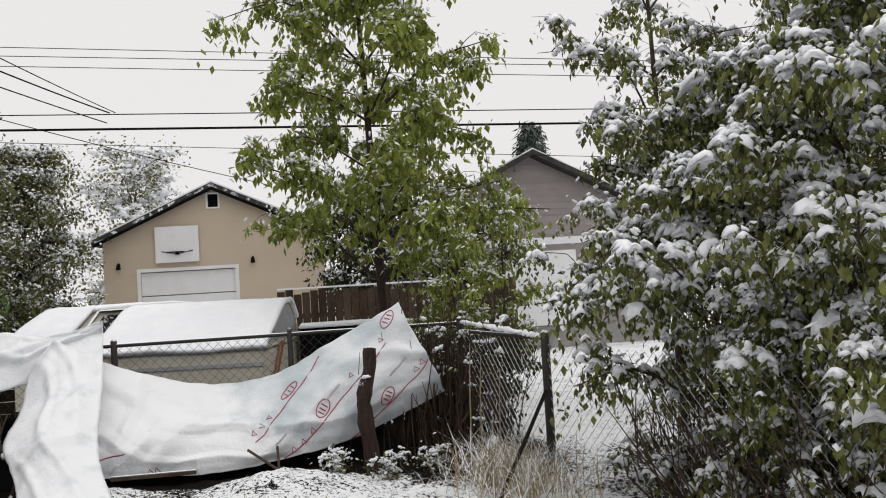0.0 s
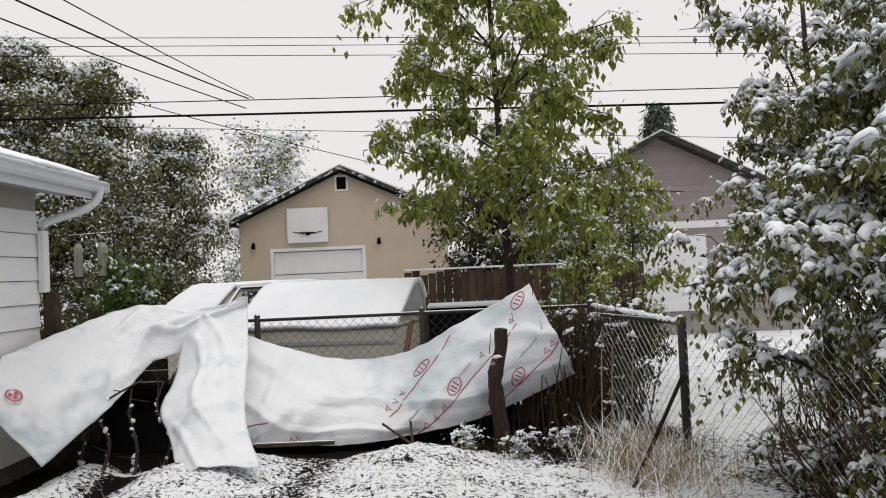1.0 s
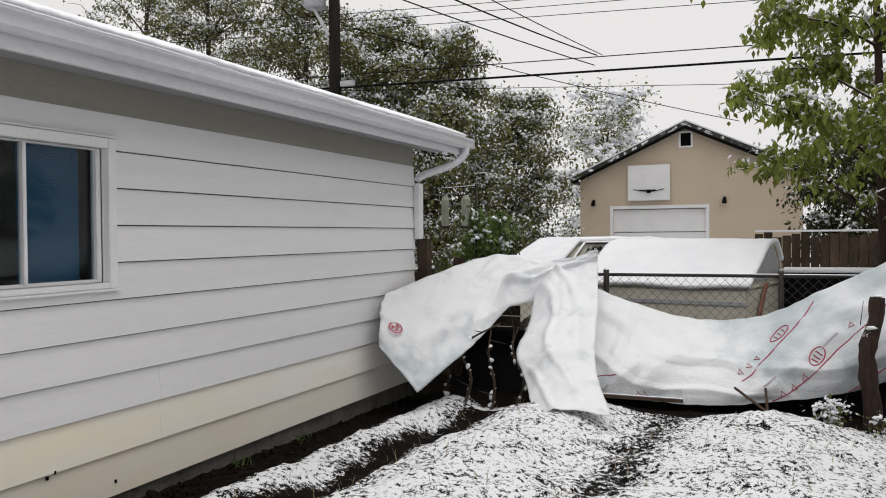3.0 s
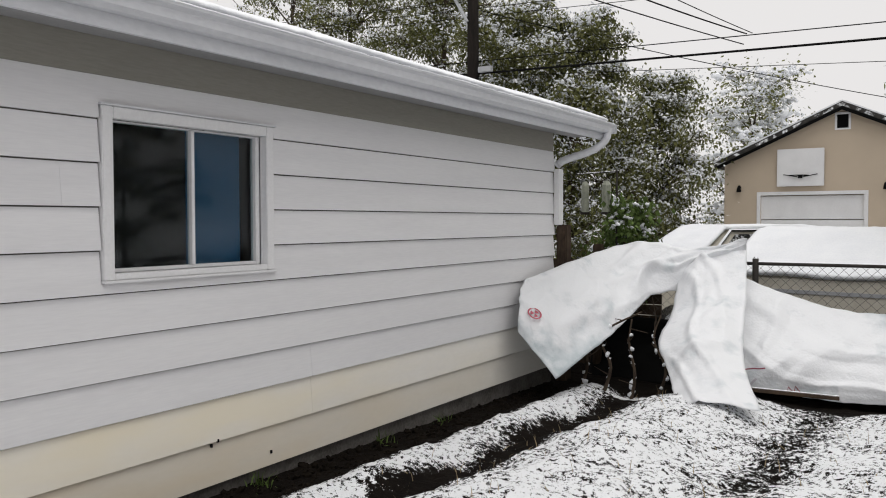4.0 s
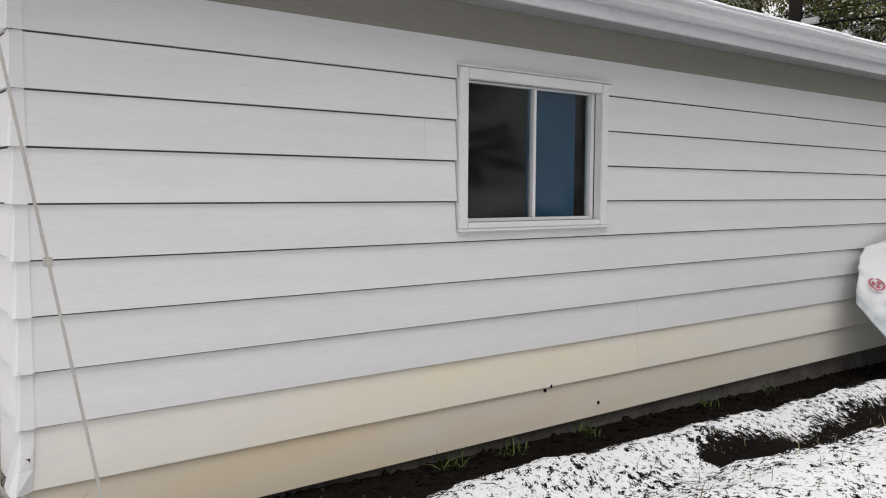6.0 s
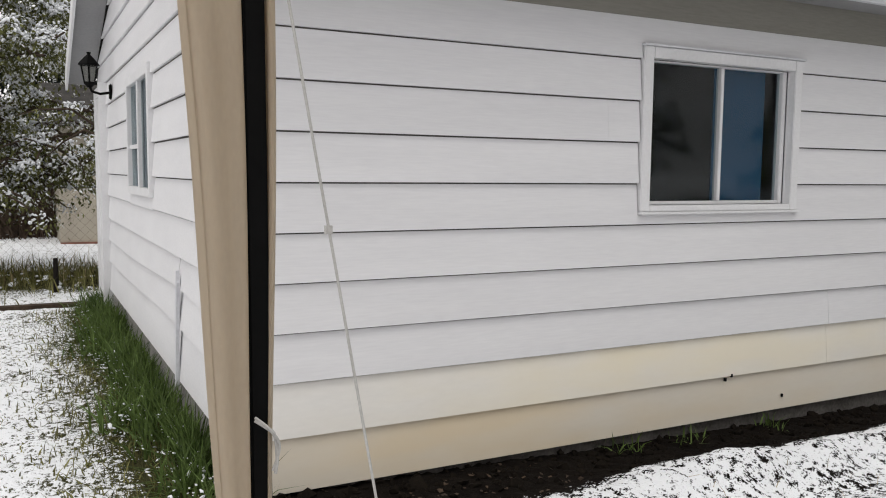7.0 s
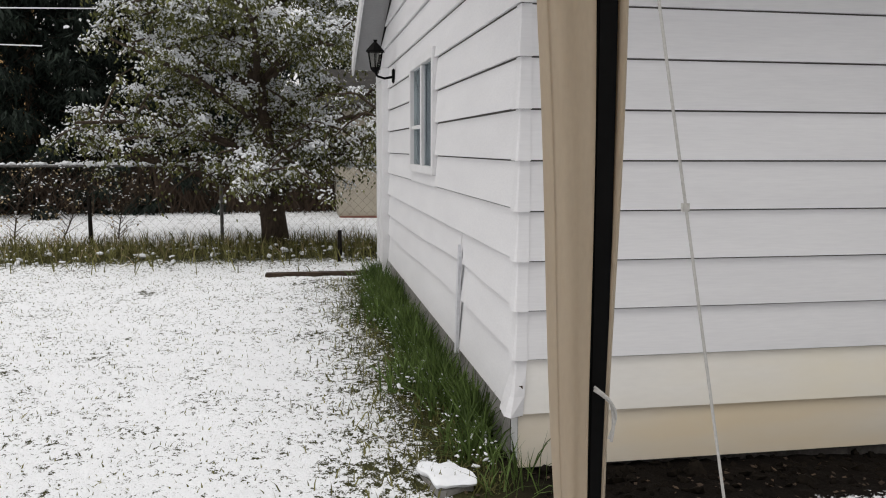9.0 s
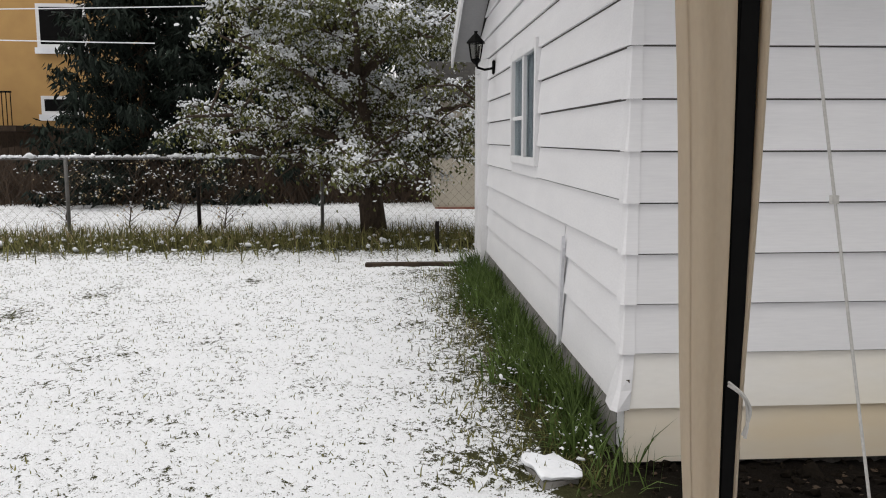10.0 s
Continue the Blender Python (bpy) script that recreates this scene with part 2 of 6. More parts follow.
def thing(name, at=(0, 0, 0), label="", category="", group="", kind="", rz=0):
    ob = new(name)
    ob.empty_display_size = 0.1
    ob.matrix_world = pose(*at, 0, 0, rz)
    return tagged(ob, label, category, group, kind)


def box(bm, x0, x1, y0, y1, z0, z1, bevel=0.0, m=None):
    r = bmesh.ops.create_cube(bm, size=1.0)
    vs = r["verts"]
    for v in vs:
        v.co = Vector((x0 + (v.co.x + 0.5) * (x1 - x0), y0 + (v.co.y + 0.5) * (y1 - y0), z0 + (v.co.z + 0.5) * (z1 - z0)))
    if bevel:
        es = list({e for v in vs for e in v.link_edges})
        vs = list({v for f in bmesh.ops.bevel(bm, geom=es, offset=bevel, segments=2, affect="EDGES")["faces"] for v in f.verts} | {v for v in vs if v.is_valid})
    if m is not None:
        bmesh.ops.transform(bm, matrix=m, verts=vs)
    return bm


def block(x0, x1, y0, y1, z0, z1, bevel=0.0):
    return box(bmesh.new(), x0, x1, y0, y1, z0, z1, bevel)


def prism(bm, outline, axis, a, b):
    """Extrudes an outline of 2D points along an axis from a to b."""
    def put(p, h):
        return {"x": (h, p[0], p[1]), "y": (p[0], h, p[1]), "z": (p[0], p[1], h)}[axis]
    lo = [bm.verts.new(put(p, a)) for p in outline]
    hi = [bm.verts.new(put(p, b)) for p in outline]
    n = len(outline)
    bm.faces.new(lo)
    bm.faces.new(hi[::-1])
    for i in range(n):
        bm.faces.new((lo[i], hi[i], hi[(i + 1) % n], lo[(i + 1) % n]))
    bmesh.ops.recalc_face_normals(bm, faces=bm.faces)
    return bm


def tube(bm, points, radii, sides=6, cap=True):
    points = [Vector(p) for p in points]
    if not hasattr(radii, "__len__"):
        radii = [radii] * len(points)
    radii = [float(r) for r in radii]
    rings, side = [], None
    for i, p in enumerate(points):
        d = (points[min(i + 1, len(points) - 1)] - points[max(i - 1, 0)]).normalized()
        if side is None:
            side = d.orthogonal().normalized()
        side = (side - d * side.dot(d)).normalized()
        up = d.cross(side)
        rings.append([bm.verts.new(p + radii[i] * (side * math.cos(2 * math.pi * k / sides) + up * math.sin(2 * math.pi * k / sides))) for k in range(sides)])
    for r0, r1 in zip(rings, rings[1:]):
        for k in range(sides):
            bm.faces.new((r0[k], r0[(k + 1) % sides], r1[(k + 1) % sides], r1[k]))
    if cap:
        bm.faces.new(rings[0][::-1])
        bm.faces.new(rings[-1])
    return bm


def cylinder(x, y, z0, z1, r, sides=16, r2=None):
    return tube(bmesh.new(), [(x, y, z0), (x, y, z1)], [r, r if r2 is None else r2], sides)


def spline(points, n):
    """Catmull-Rom through the points."""
    P = np.array(points, float)
    t = np.linspace(0, len(P) - 1, n)
    i = np.clip(t.astype(int), 0, len(P) - 2)
    f = (t - i)[:, None]
    p0, p1, p2, p3 = P[np.maximum(i - 1, 0)], P[i], P[i + 1], P[np.minimum(i + 2, len(P) - 1)]
    return 0.5 * (2 * p1 + (p2 - p0) * f + (2 * p0 - 5 * p1 + 4 * p2 - p3) * f ** 2 + (3 * p1 - p0 - 3 * p2 + p3) * f ** 3)


# ---- ground ----
def ground_z(x, y):
    """Height of the ground: a gentle fall to the back fence, garden ridges beside the garage."""
    x, y = np.clip(np.asarray(x, float), -60, 60), np.clip(np.asarray(y, float), -60, 60)
    z = -0.05 - 0.022 * np.clip(y, 0, 8) - 0.005 * np.clip(-x - 1, 0, 12)
    garden = 1 / (1 + np.exp(-(y - 1.6) * 4)) * 1 / (1 + np.exp((y - 7.6) * 5)) / (1 + np.exp((x - 6.2) * 4))
    ridges = 0.10 * np.exp(-((x - 0.62) / 0.20) ** 2) + 0.22 * np.exp(-((x - 1.85 - 0.05 * (y - 5)) / 0.55) ** 2) + 0.19 * np.exp(-((x - 3.75) / 0.7) ** 2)
    ridges = ridges - 0.05 * np.exp(-((x - 0.98) / 0.2) ** 2)
    lumps = 0.045 * np.sin(3.1 * x + 1.3 * y) * np.sin(2.3 * y - 0.7 * x) + 0.026 * np.sin(9 * x + 2 * y) * np.sin(8 * y - 3 * x) + 0.012 * np.sin(19 * x - 5 * y) * np.sin(17 * y + 4 * x)
    lawn = 0.012 * np.sin(2.1 * x + 0.4) * np.sin(1.7 * y) + 0.006 * np.sin(7 * x) * np.sin(6.3 * y + 1)
    return z + garden * (ridges + lumps * np.clip((x - 0.3) / 0.4, 0, 1)) + (1 - garden) * lawn


def snow_cover(x, y):
    """How thickly the snow lies: 1 closed, 0 bare soil or grass. Flecks on the lawn also stand in for shaded dimples.
    """
    edge = y - 1.3 + 0.35 * np.sin(2.1 * x + 0.6) + 0.18 * np.sin(5.3 * x)
    side = 5.9 - x + 0.30 * np.sin(1.7 * y) + 0.15 * np.sin(4.9 * y + 1)
    s = np.full(np.shape(x), 0.645) - 0.065 / (1 + np.exp(np.clip(-3.2 * edge, -40, 40))) / (1 + np.exp(np.clip(-3.0 * side, -40, 40))) * (y < 8) * (x > 0.3)
    wall = np.clip((0.50 - np.abs(x - 0.05) - 0.03 * np.sin(4 * y)) / 0.25, 0, 1) * (y > -0.35) * (y < 8.4)
    s = s - 0.95 * wall
    furrow = np.exp(-((x - 1.0 - 0.05 * np.sin(3 * y)) / 0.17) ** 2) * (y > 3.4) * (y < 7.4)
    s = s - 0.42 * furrow
    s = s - 0.14 * np.exp(-((x - 2.75) / 0.2) ** 2) * (y > 4.2) * (y < 7.6)
    s = s - 0.9 * np.clip((y - 7.55) / 0.3, 0, 1) * np.clip((10.2 - y) / 0.3, 0, 1) * (x > -0.5) * np.clip((5.9 - x) / 0.4, 0, 1)
    s = s - 0.55 * np.exp(-((y + 0.12) / 0.22) ** 2) * (x < 0.4) * (x > -6)
    s = s - 0.11 * np.exp(-((y + 0.55) / 0.35) ** 2) * (x < 0.2) * (x > -6)
    for px, py, r in ((-3.7, -4.4, 0.35), (-4.6, -4.0, 0.25), (-3.0, -4.9, 0.3), (-5.2, -2.6, 0.2), (-2.0, -3.2, 0.2)):
        s = s - 0.13 * np.exp(-((x - px) ** 2 * 0.5 + (y - py) ** 2 * 3) / r ** 2)
    s = s - 0.65 * np.exp(-((x + 8.9) / 1.0) ** 2) * (y < 3)
    s = s - 0.55 * np.exp(-((x - 5.6) / 0.75) ** 4) * np.exp(-((y - 7.95) / 0.85) ** 4)
    s = s - 0.30 * np.exp(-((x - 7.6) / 1.2) ** 4) * np.exp(-((y - 4.8) / 2.6) ** 4)
    return s


def graded(lo, hi, step, far):
    core = list(np.arange(lo, hi + step / 2, step))
    out, d, a, b = [], step, lo, hi
    while a > -far:
        d *= 1.35
        a, b = a - d, b + d
        core = [a] + core + [b]
    return np.array(core)


gx, gy = graded(-9.5, 6.6, 0.06, 600), graded(-6.5, 8.6, 0.05, 600)
GX, GY = np.meshgrid(gx, gy)
GZ = ground_z(GX, GY)
rng = np.random.default_rng(5)
GZ += rng.normal(0, 0.006, GZ.shape) * ((np.abs(GX) < 12) & (np.abs(GY) < 10))
nx, ny = len(gx), len(gy)
idx = np.arange(nx * ny).reshape(ny, nx)
quads = np.stack([idx[:-1, :-1], idx[:-1, 1:], idx[1:, 1:], idx[1:, :-1]], -1).reshape(-1, 4)
gme = bpy.data.meshes.new("ground")
gme.from_pydata(np.stack([GX, GY, GZ], -1).reshape(-1, 3).tolist(), [], quads.tolist())
gme.polygons.foreach_set("use_smooth", [True] * len(gme.polygons))
att = gme.attributes.new("cover", "FLOAT", "POINT")
att.data.foreach_set("value", snow_cover(GX, GY).ravel())
att = gme.attributes.new("turf", "FLOAT", "POINT")
att.data.foreach_set("value", (1 / (1 + np.exp(np.clip((GY + 0.12) * 12, -40, 40))) * (GX < 3.6) + 0.0).ravel())


def ground_material():
    m = material("snowy_ground", (0.012, 0.0095, 0.0075), (0.005, 0.004, 0.0035), rough=0.95, scale=5, fine=70, bump=0, spec=0.06)
    n, l = m.node_tree.nodes, m.node_tree.links
    b = n["Principled BSDF"]
    soil = b.inputs["Base Color"].links[0].from_socket
    co = n["Texture Coordinate"]
    turf, tint = n.new("ShaderNodeAttribute"), n.new("ShaderNodeMix")
    turf.attribute_name, tint.data_type = "turf", "RGBA"
    l.new(turf.outputs["Fac"], tint.inputs["Factor"])
    l.new(soil, tint.inputs[6])
    tint.inputs[7].default_value = (0.05, 0.05, 0.022, 1)
    soil = tint.outputs[2]
    a = n.new("ShaderNodeAttribute")
    a.attribute_name = "cover"
    n1, n2, n3 = (n.new("ShaderNodeTexNoise") for _ in range(3))
    for k, s in zip((n1, n2, n3), (3.5, 26, 100)):
        k.inputs["Scale"].default_value, k.inputs["Detail"].default_value = s, 5
        l.new(co.outputs["Object"], k.inputs["Vector"])
    def madd(src, k, plus):
        x = n.new("ShaderNodeMath")
        x.operation = "MULTIPLY_ADD"
        x.inputs[1].default_value = k
        l.new(src, x.inputs[0])
        l.new(plus, x.inputs[2])
        return x.outputs[0]
    h = madd(n1.outputs["Fac"], 0.4, a.outputs["Fac"])
    h = madd(n2.outputs["Fac"], 0.9, h)
    h = madd(n3.outputs["Fac"], 0.65, h)
    mr = n.new("ShaderNodeMapRange")
    mr.inputs["From Min"].default_value, mr.inputs["From Max"].default_value = 1.445, 1.52
    l.new(h, mr.inputs["Value"])
    mix = n.new("ShaderNodeMix")
    mix.data_type = "RGBA"
    l.new(mr.outputs[0], mix.inputs["Factor"])
    l.new(soil, mix.inputs[6])
    mix.inputs[7].default_value = (0.86, 0.875, 0.90, 1)
    l.new(mix.outputs[2], b.inputs["Base Color"])
    bp = n.new("ShaderNodeBump")
    bp.inputs["Strength"].default_value, bp.inputs["Distance"].default_value = 0.7, 0.035
    l.new(h, bp.inputs["Height"])
    l.new(bp.outputs[0], b.inputs["Normal"])
    return m


gme.materials.append(ground_material())
ground = tagged(new("ground", gme), "patchy fresh snow over lawn, dark soil and garden ridges", "ground", kind="structure")


# ---- foliage ----
def leaf_mesh(centres, size, droop, rng, spread=0.5, wide=0.36, flat=False):
    """Folded leaves of four triangles at each centre, hanging by droop."""
    n = len(centres)
    a = rng.uniform(0, 2 * np.pi, n)
    tilt = np.clip(rng.normal(droop, spread, n), -0.6, 1.5)
    s = size * rng.uniform(0.6, 1.25, n)
    d = np.stack([np.cos(a) * np.cos(tilt), np.sin(a) * np.cos(tilt), -np.sin(tilt)], -1)
    w = np.stack([-np.sin(a), np.cos(a), np.zeros(n)], -1)
    roll = rng.normal(0, 0.5, n)[:, None]
    up = np.cross(d, w)
    w = w * np.cos(roll) + up * np.sin(roll)
    up = np.cross(d, w)
    c, s = np.asarray(centres), s[:, None]
    pts = [c, c + d * s * 0.40 + w * s * wide - up * s * 0.10, c + d * s * 0.45, c + d * s * 0.40 - w * s * wide - up * s * 0.10, c + d * s - up * s * 0.15]
    if flat:
        v = np.stack([pts[0], pts[1], pts[4], pts[3]], 1).reshape(-1, 3)
        i = np.arange(n)[:, None] * 4
        return v, np.concatenate([i + [0, 1, 2], i + [0, 2, 3]], 0)
    v = np.stack(pts, 1).reshape(-1, 3)
    i = np.arange(n)[:, None] * 5
    f = np.concatenate([i + [0, 1, 2], i + [0, 2, 3], i + [1, 4, 2], i + [2, 4, 3]], 0)
    return v, f


ICO = bmesh.new()
bmesh.ops.create_icosphere(ICO, subdivisions=2, radius=1)
ICO_V = np.array([v.co[:] for v in ICO.verts])
ICO_F = np.array([[v.index for v in f.verts] for f in ICO.faces])
ICO.free()
ICO1 = bmesh.new()
bmesh.ops.create_icosphere(ICO1, subdivisions=1, radius=1)
ICO1_V = np.array([v.co[:] for v in ICO1.verts])
ICO1_F = np.array([[v.index for v in f.verts] for f in ICO1.faces])
ICO1.free()


def clump_mesh(centres, size, rng, flat=0.45, fine=False, stretch=1.0):
    """Uneven little heaps of snow."""
    V, F = (ICO_V, ICO_F) if fine else (ICO1_V, ICO1_F)
    n, k = len(centres), len(V)
    s = size * rng.lognormal(0, 0.38, n)
    sc = np.stack([s * rng.uniform(0.6, 1.3 * stretch, n), s * rng.uniform(0.6, 1.2, n), s * flat * rng.uniform(0.7, 1.4, n)], -1)
    a = rng.uniform(0, 2 * np.pi, n)
    v = V[None] * (1 + rng.normal(0, 0.20, (n, k, 1)))
    v = v * sc[:, None, :]
    x = v[..., 0] * np.cos(a)[:, None] - v[..., 1] * np.sin(a)[:, None]
    y = v[..., 0] * np.sin(a)[:, None] + v[..., 1] * np.cos(a)[:, None]
    slope = rng.normal(0, 0.35, n)[:, None]
    v = np.stack([x, y, v[..., 2] - slope * x], -1) + np.asarray(centres)[:, None, :]
    f = F[None] + (np.arange(n) * k)[:, None, None]
    return v.reshape(-1, 3), f.reshape(-1, 3)


def grow(base, top, radius, limbs, rng, reach, rise=0.45, twigs=6, start=0.25, lean=0.15, droop=0.0, shape=None, limb_r=0.4, twig_len=0.45):
    """A tapered trunk with limbs and twigs. Returns the wood's bmesh and the twig points."""
    bm = bmesh.new()
    base, top = np.array(base, float), np.array(top, float)
    mid = (base + top) / 2 + rng.normal(0, lean * 0.4, 3) * [1, 1, 0]
    trunk = spline([base, mid, top], 12)
    tube(bm, trunk, list(np.linspace(radius, radius * 0.15, 12)), 8)
    H = np.linalg.norm(top - base)
    tips = []
    for i in range(limbs):
        f = start + (0.98 - start) * (i + rng.uniform(0, 0.9)) / limbs
        p = trunk[min(int(f * 11), 11)]
        a = i * 2.4 + rng.uniform(-0.5, 0.5)
        r = reach * (shape(f) if shape else math.sin(math.pi * min(1, 0.25 + 0.75 * (1 - f)))) * rng.uniform(0.7, 1.15)
        d = np.array([math.cos(a), math.sin(a), rise + rng.uniform(-0.15, 0.25)])
        end = p + d * r
        end[2] -= droop * r
        bend = (p + end) / 2 + np.array([0, 0, 0.12 * r]) + rng.normal(0, 0.06 * r, 3)
        limb = spline([p, bend, end], 8)
        lr = max(radius * limb_r * (1 - f * 0.6), 0.006)
        tube(bm, limb, list(np.linspace(lr, lr * 0.25, 8)), 5, cap=False)
        for k in range(twigs):
            g = rng.uniform(0.25, 1.0)
            q = limb[min(int(g * 7), 7)]
            td = rng.normal(0, 1, 3)
            td[2] = abs(td[2]) * 0.4 + 0.1 - droop
            td = td / np.linalg.norm(td) * r * twig_len * rng.uniform(0.5, 1.1)
            tw = spline([q, q + td * 0.5 + [0, 0, 0.04 * r], q + td - [0, 0, 0.10 * r]], 5)
            tube(bm, tw, list(np.linspace(lr * 0.35, lr * 0.1, 5)), 4, cap=False)
            tips.extend(list(tw[1:]))
        tips.extend(list(limb[3:]))
    return bm, np.array(tips)


def snow_pads(tufts, rng, count, length, spread, thick=0.3):
    """Small tapering pads of snow that run outwards and down from the top of each tuft."""
    n = len(tufts) * count
    a = rng.uniform(0, 2 * np.pi, n)
    tilt = np.clip(rng.normal(0.45, 0.35, n), -0.2, 1.2)
    d = np.stack([np.cos(a) * np.cos(tilt), np.sin(a) * np.cos(tilt), -np.sin(tilt)], -1)
    w = np.stack([-np.sin(a), np.cos(a), np.zeros(n)], -1)
    u = np.cross(d, w)
    u = u * np.sign(u[:, 2:3] + 1e-9)
    c = np.repeat(np.asarray(tufts), count, 0) + rng.normal(0, spread, (n, 3)) * [1, 1, 0.45] + d * (length * rng.uniform(0, 0.9, n))[:, None]
    L = length * rng.lognormal(0, 0.3, n)
    k = len(ICO1_V)
    v = ICO1_V[None] * (1 + rng.normal(0, 0.17, (n, k, 1)))
    v = v[..., 0:1] * d[:, None] * (L * 0.62)[:, None, None] + v[..., 1:2] * w[:, None] * (L * rng.uniform(0.22, 0.42, n))[:, None, None] + v[..., 2:3] * u[:, None] * (L * thick * rng.uniform(0.6, 1.2, n))[:, None, None]
    v = v + c[:, None]
    f = ICO1_F[None] + (np.arange(n) * k)[:, None, None]
    return v.reshape(-1, 3), f.reshape(-1, 3)


CAP = bmesh.new()
bmesh.ops.create_icosphere(CAP, subdivisions=2, radius=1)
CAP_V = np.array([v.co[:] for v in CAP.verts])
CAP_F = np.array([[v.index for v in f.verts] for f in CAP.faces])
CAP.free()


def snow_caps(tufts, size, rng):
    """A lumpy cap of snow at each point, with uneven fingers that droop at its rim."""
    n, k = len(tufts), len(CAP_V)
    x, y, z = (CAP_V[None, :, i] for i in range(3))
    phi, rho = np.arctan2(y, x), np.hypot(x, y)
    a, b, c = (rng.uniform(0, 2 * np.pi, (n, 1)) for _ in range(3))
    m = rng.integers(3, 6, (n, 1))
    lobe = 1 + 0.34 * np.sin(m * phi + a) + 0.22 * np.sin((m + 3) * phi + b) + 0.25 * np.sin(phi + c)
    s = size * rng.lognormal(0, 0.33, (n, 1))
    lump = 1 + 0.30 * np.sin(5.1 * x + a) * np.sin(4.7 * y + b) + rng.normal(0, 0.05, (n, k))
    out = rho * lobe * (1 + 0.10 * np.sin(9 * phi + b))
    v = np.stack([np.cos(phi) * out * s, np.sin(phi) * out * s, s * (0.34 * z * lump - 0.48 * out ** 2)], -1)
    v = v + np.asarray(tufts)[:, None, :]
    f = CAP_F[None] + (np.arange(n) * k)[:, None, None]
    return v.reshape(-1, 3), f.reshape(-1, 3)


def tufted(name, label, category, base, top, radius, limbs, reach, tufts, per, leaf_size, size, pads, pad, leaf_mat, seed, bark=None, wide=0.2, snowy=0.8, droop=1.1, flat=False, spread=0.75, crest=0.0, cap=0.0, **kw):
    """A tree or shrub whose leaves hang in separate tufts, most of them topped with snow."""
    rng = np.random.default_rng(seed)
    t = thing(name, base, label, category)
    inv = -np.array(base, float)
    bm, tips = grow(base, top, radius, limbs, rng, reach, **kw)
    bmesh.ops.translate(bm, verts=bm.verts, vec=inv)
    part("trunk", bm, bark or BARK, t, smooth=True)
    at = tips[rng.integers(0, len(tips), tufts)] + rng.normal(0, 0.02, (tufts, 3)) + inv
    grown = rng.uniform(0.55, 1.35, (tufts, 1))
    off = rng.normal(0, 1, (tufts * per, 3)) * [size, size, size * 0.55] * np.repeat(grown, per, 0)
    off[:, 2] -= 0.7 * (off[:, 0] ** 2 + off[:, 1] ** 2) / size * 0.5 + size * 0.15
    v, f = leaf_mesh(np.repeat(at, per, 0) + off, leaf_size, droop, rng, spread=0.45, wide=wide, flat=flat)
    tagged(array_part("crown", v, f, leaf_mat, t), kind="stuff")
    high = (at[:, 2] - at[:, 2].min()) / np.ptp(at[:, 2])
    pick = at[rng.uniform(0, 1, tufts) < snowy * (1 - crest + crest * high * 2)]
    v, f = snow_pads(pick + [0, 0, size * 0.25], rng, pads, pad, size * spread)
    if cap:
        d = rng.normal(0, 0.75 * size, (len(pick) * 7, 2))
        lift = size * 0.45 - 0.45 * (d ** 2).sum(1) / size
        v2, f2 = snow_caps(np.repeat(pick, 7, 0) + np.column_stack([d, lift]), cap, rng)
        f, v = np.concatenate([f, f2 + len(v)]), np.concatenate([v, v2])
    tagged(array_part("snow_load", v, f, SNOW, t, "fresh snow lying along the leaves", smooth=True), kind="stuff")
    return t


def tree(name, label, base, top, radius, limbs, reach, leaves, leaf_size, snow_n, snow_size, leaf_mat, rng_seed, category="tree",
         cluster=0.18, droop=0.6, bark=None, fine=False, flat=0.6, snow_stretch=1.0, bits=6, snow_spread=None, **kw):
    rng = np.random.default_rng(rng_seed)
    t = thing(name, base, label, category)
    inv = -np.array(base, float)
    bm, tips = grow(base, top, radius, limbs, rng, reach, **kw)
    bmesh.ops.translate(bm, verts=bm.verts, vec=inv)
    part("trunk", bm, bark or BARK, t, smooth=True)
    pick = tips[rng.integers(0, len(tips), leaves)]
    v, f = leaf_mesh(pick + rng.normal(0, cluster, (leaves, 3)) - [0, 0, cluster * 0.35] + inv, leaf_size, droop, rng)
    tagged(array_part("crown", v, f, leaf_mat, t), kind="stuff")
    if snow_n:
        pick = tips[rng.integers(0, len(tips), snow_n)] + rng.normal(0, cluster * 0.5 if snow_spread is None else snow_spread, (snow_n, 3)) + [0, 0, (cluster if snow_spread is None else snow_spread) * 0.25]
        a = rng.uniform(0, 2 * np.pi, snow_n)
        run = np.stack([np.cos(a), np.sin(a), rng.normal(-0.15, 0.2, snow_n)], -1)
        step = np.linspace(-1, 1, bits)[None, :, None] * run[:, None, :] * snow_size * bits * 0.33 * snow_stretch
        pick = (pick[:, None, :] + step + rng.normal(0, snow_size * 0.5, (snow_n, bits, 3)) * [1, 1, 0.5]).reshape(-1, 3)
        v, f = clump_mesh(pick + inv, snow_size, rng, fine=fine, flat=flat)
        tagged(array_part("snow_load", v, f, SNOW, t, "clumps of fresh snow", smooth=True), kind="stuff")
    return t


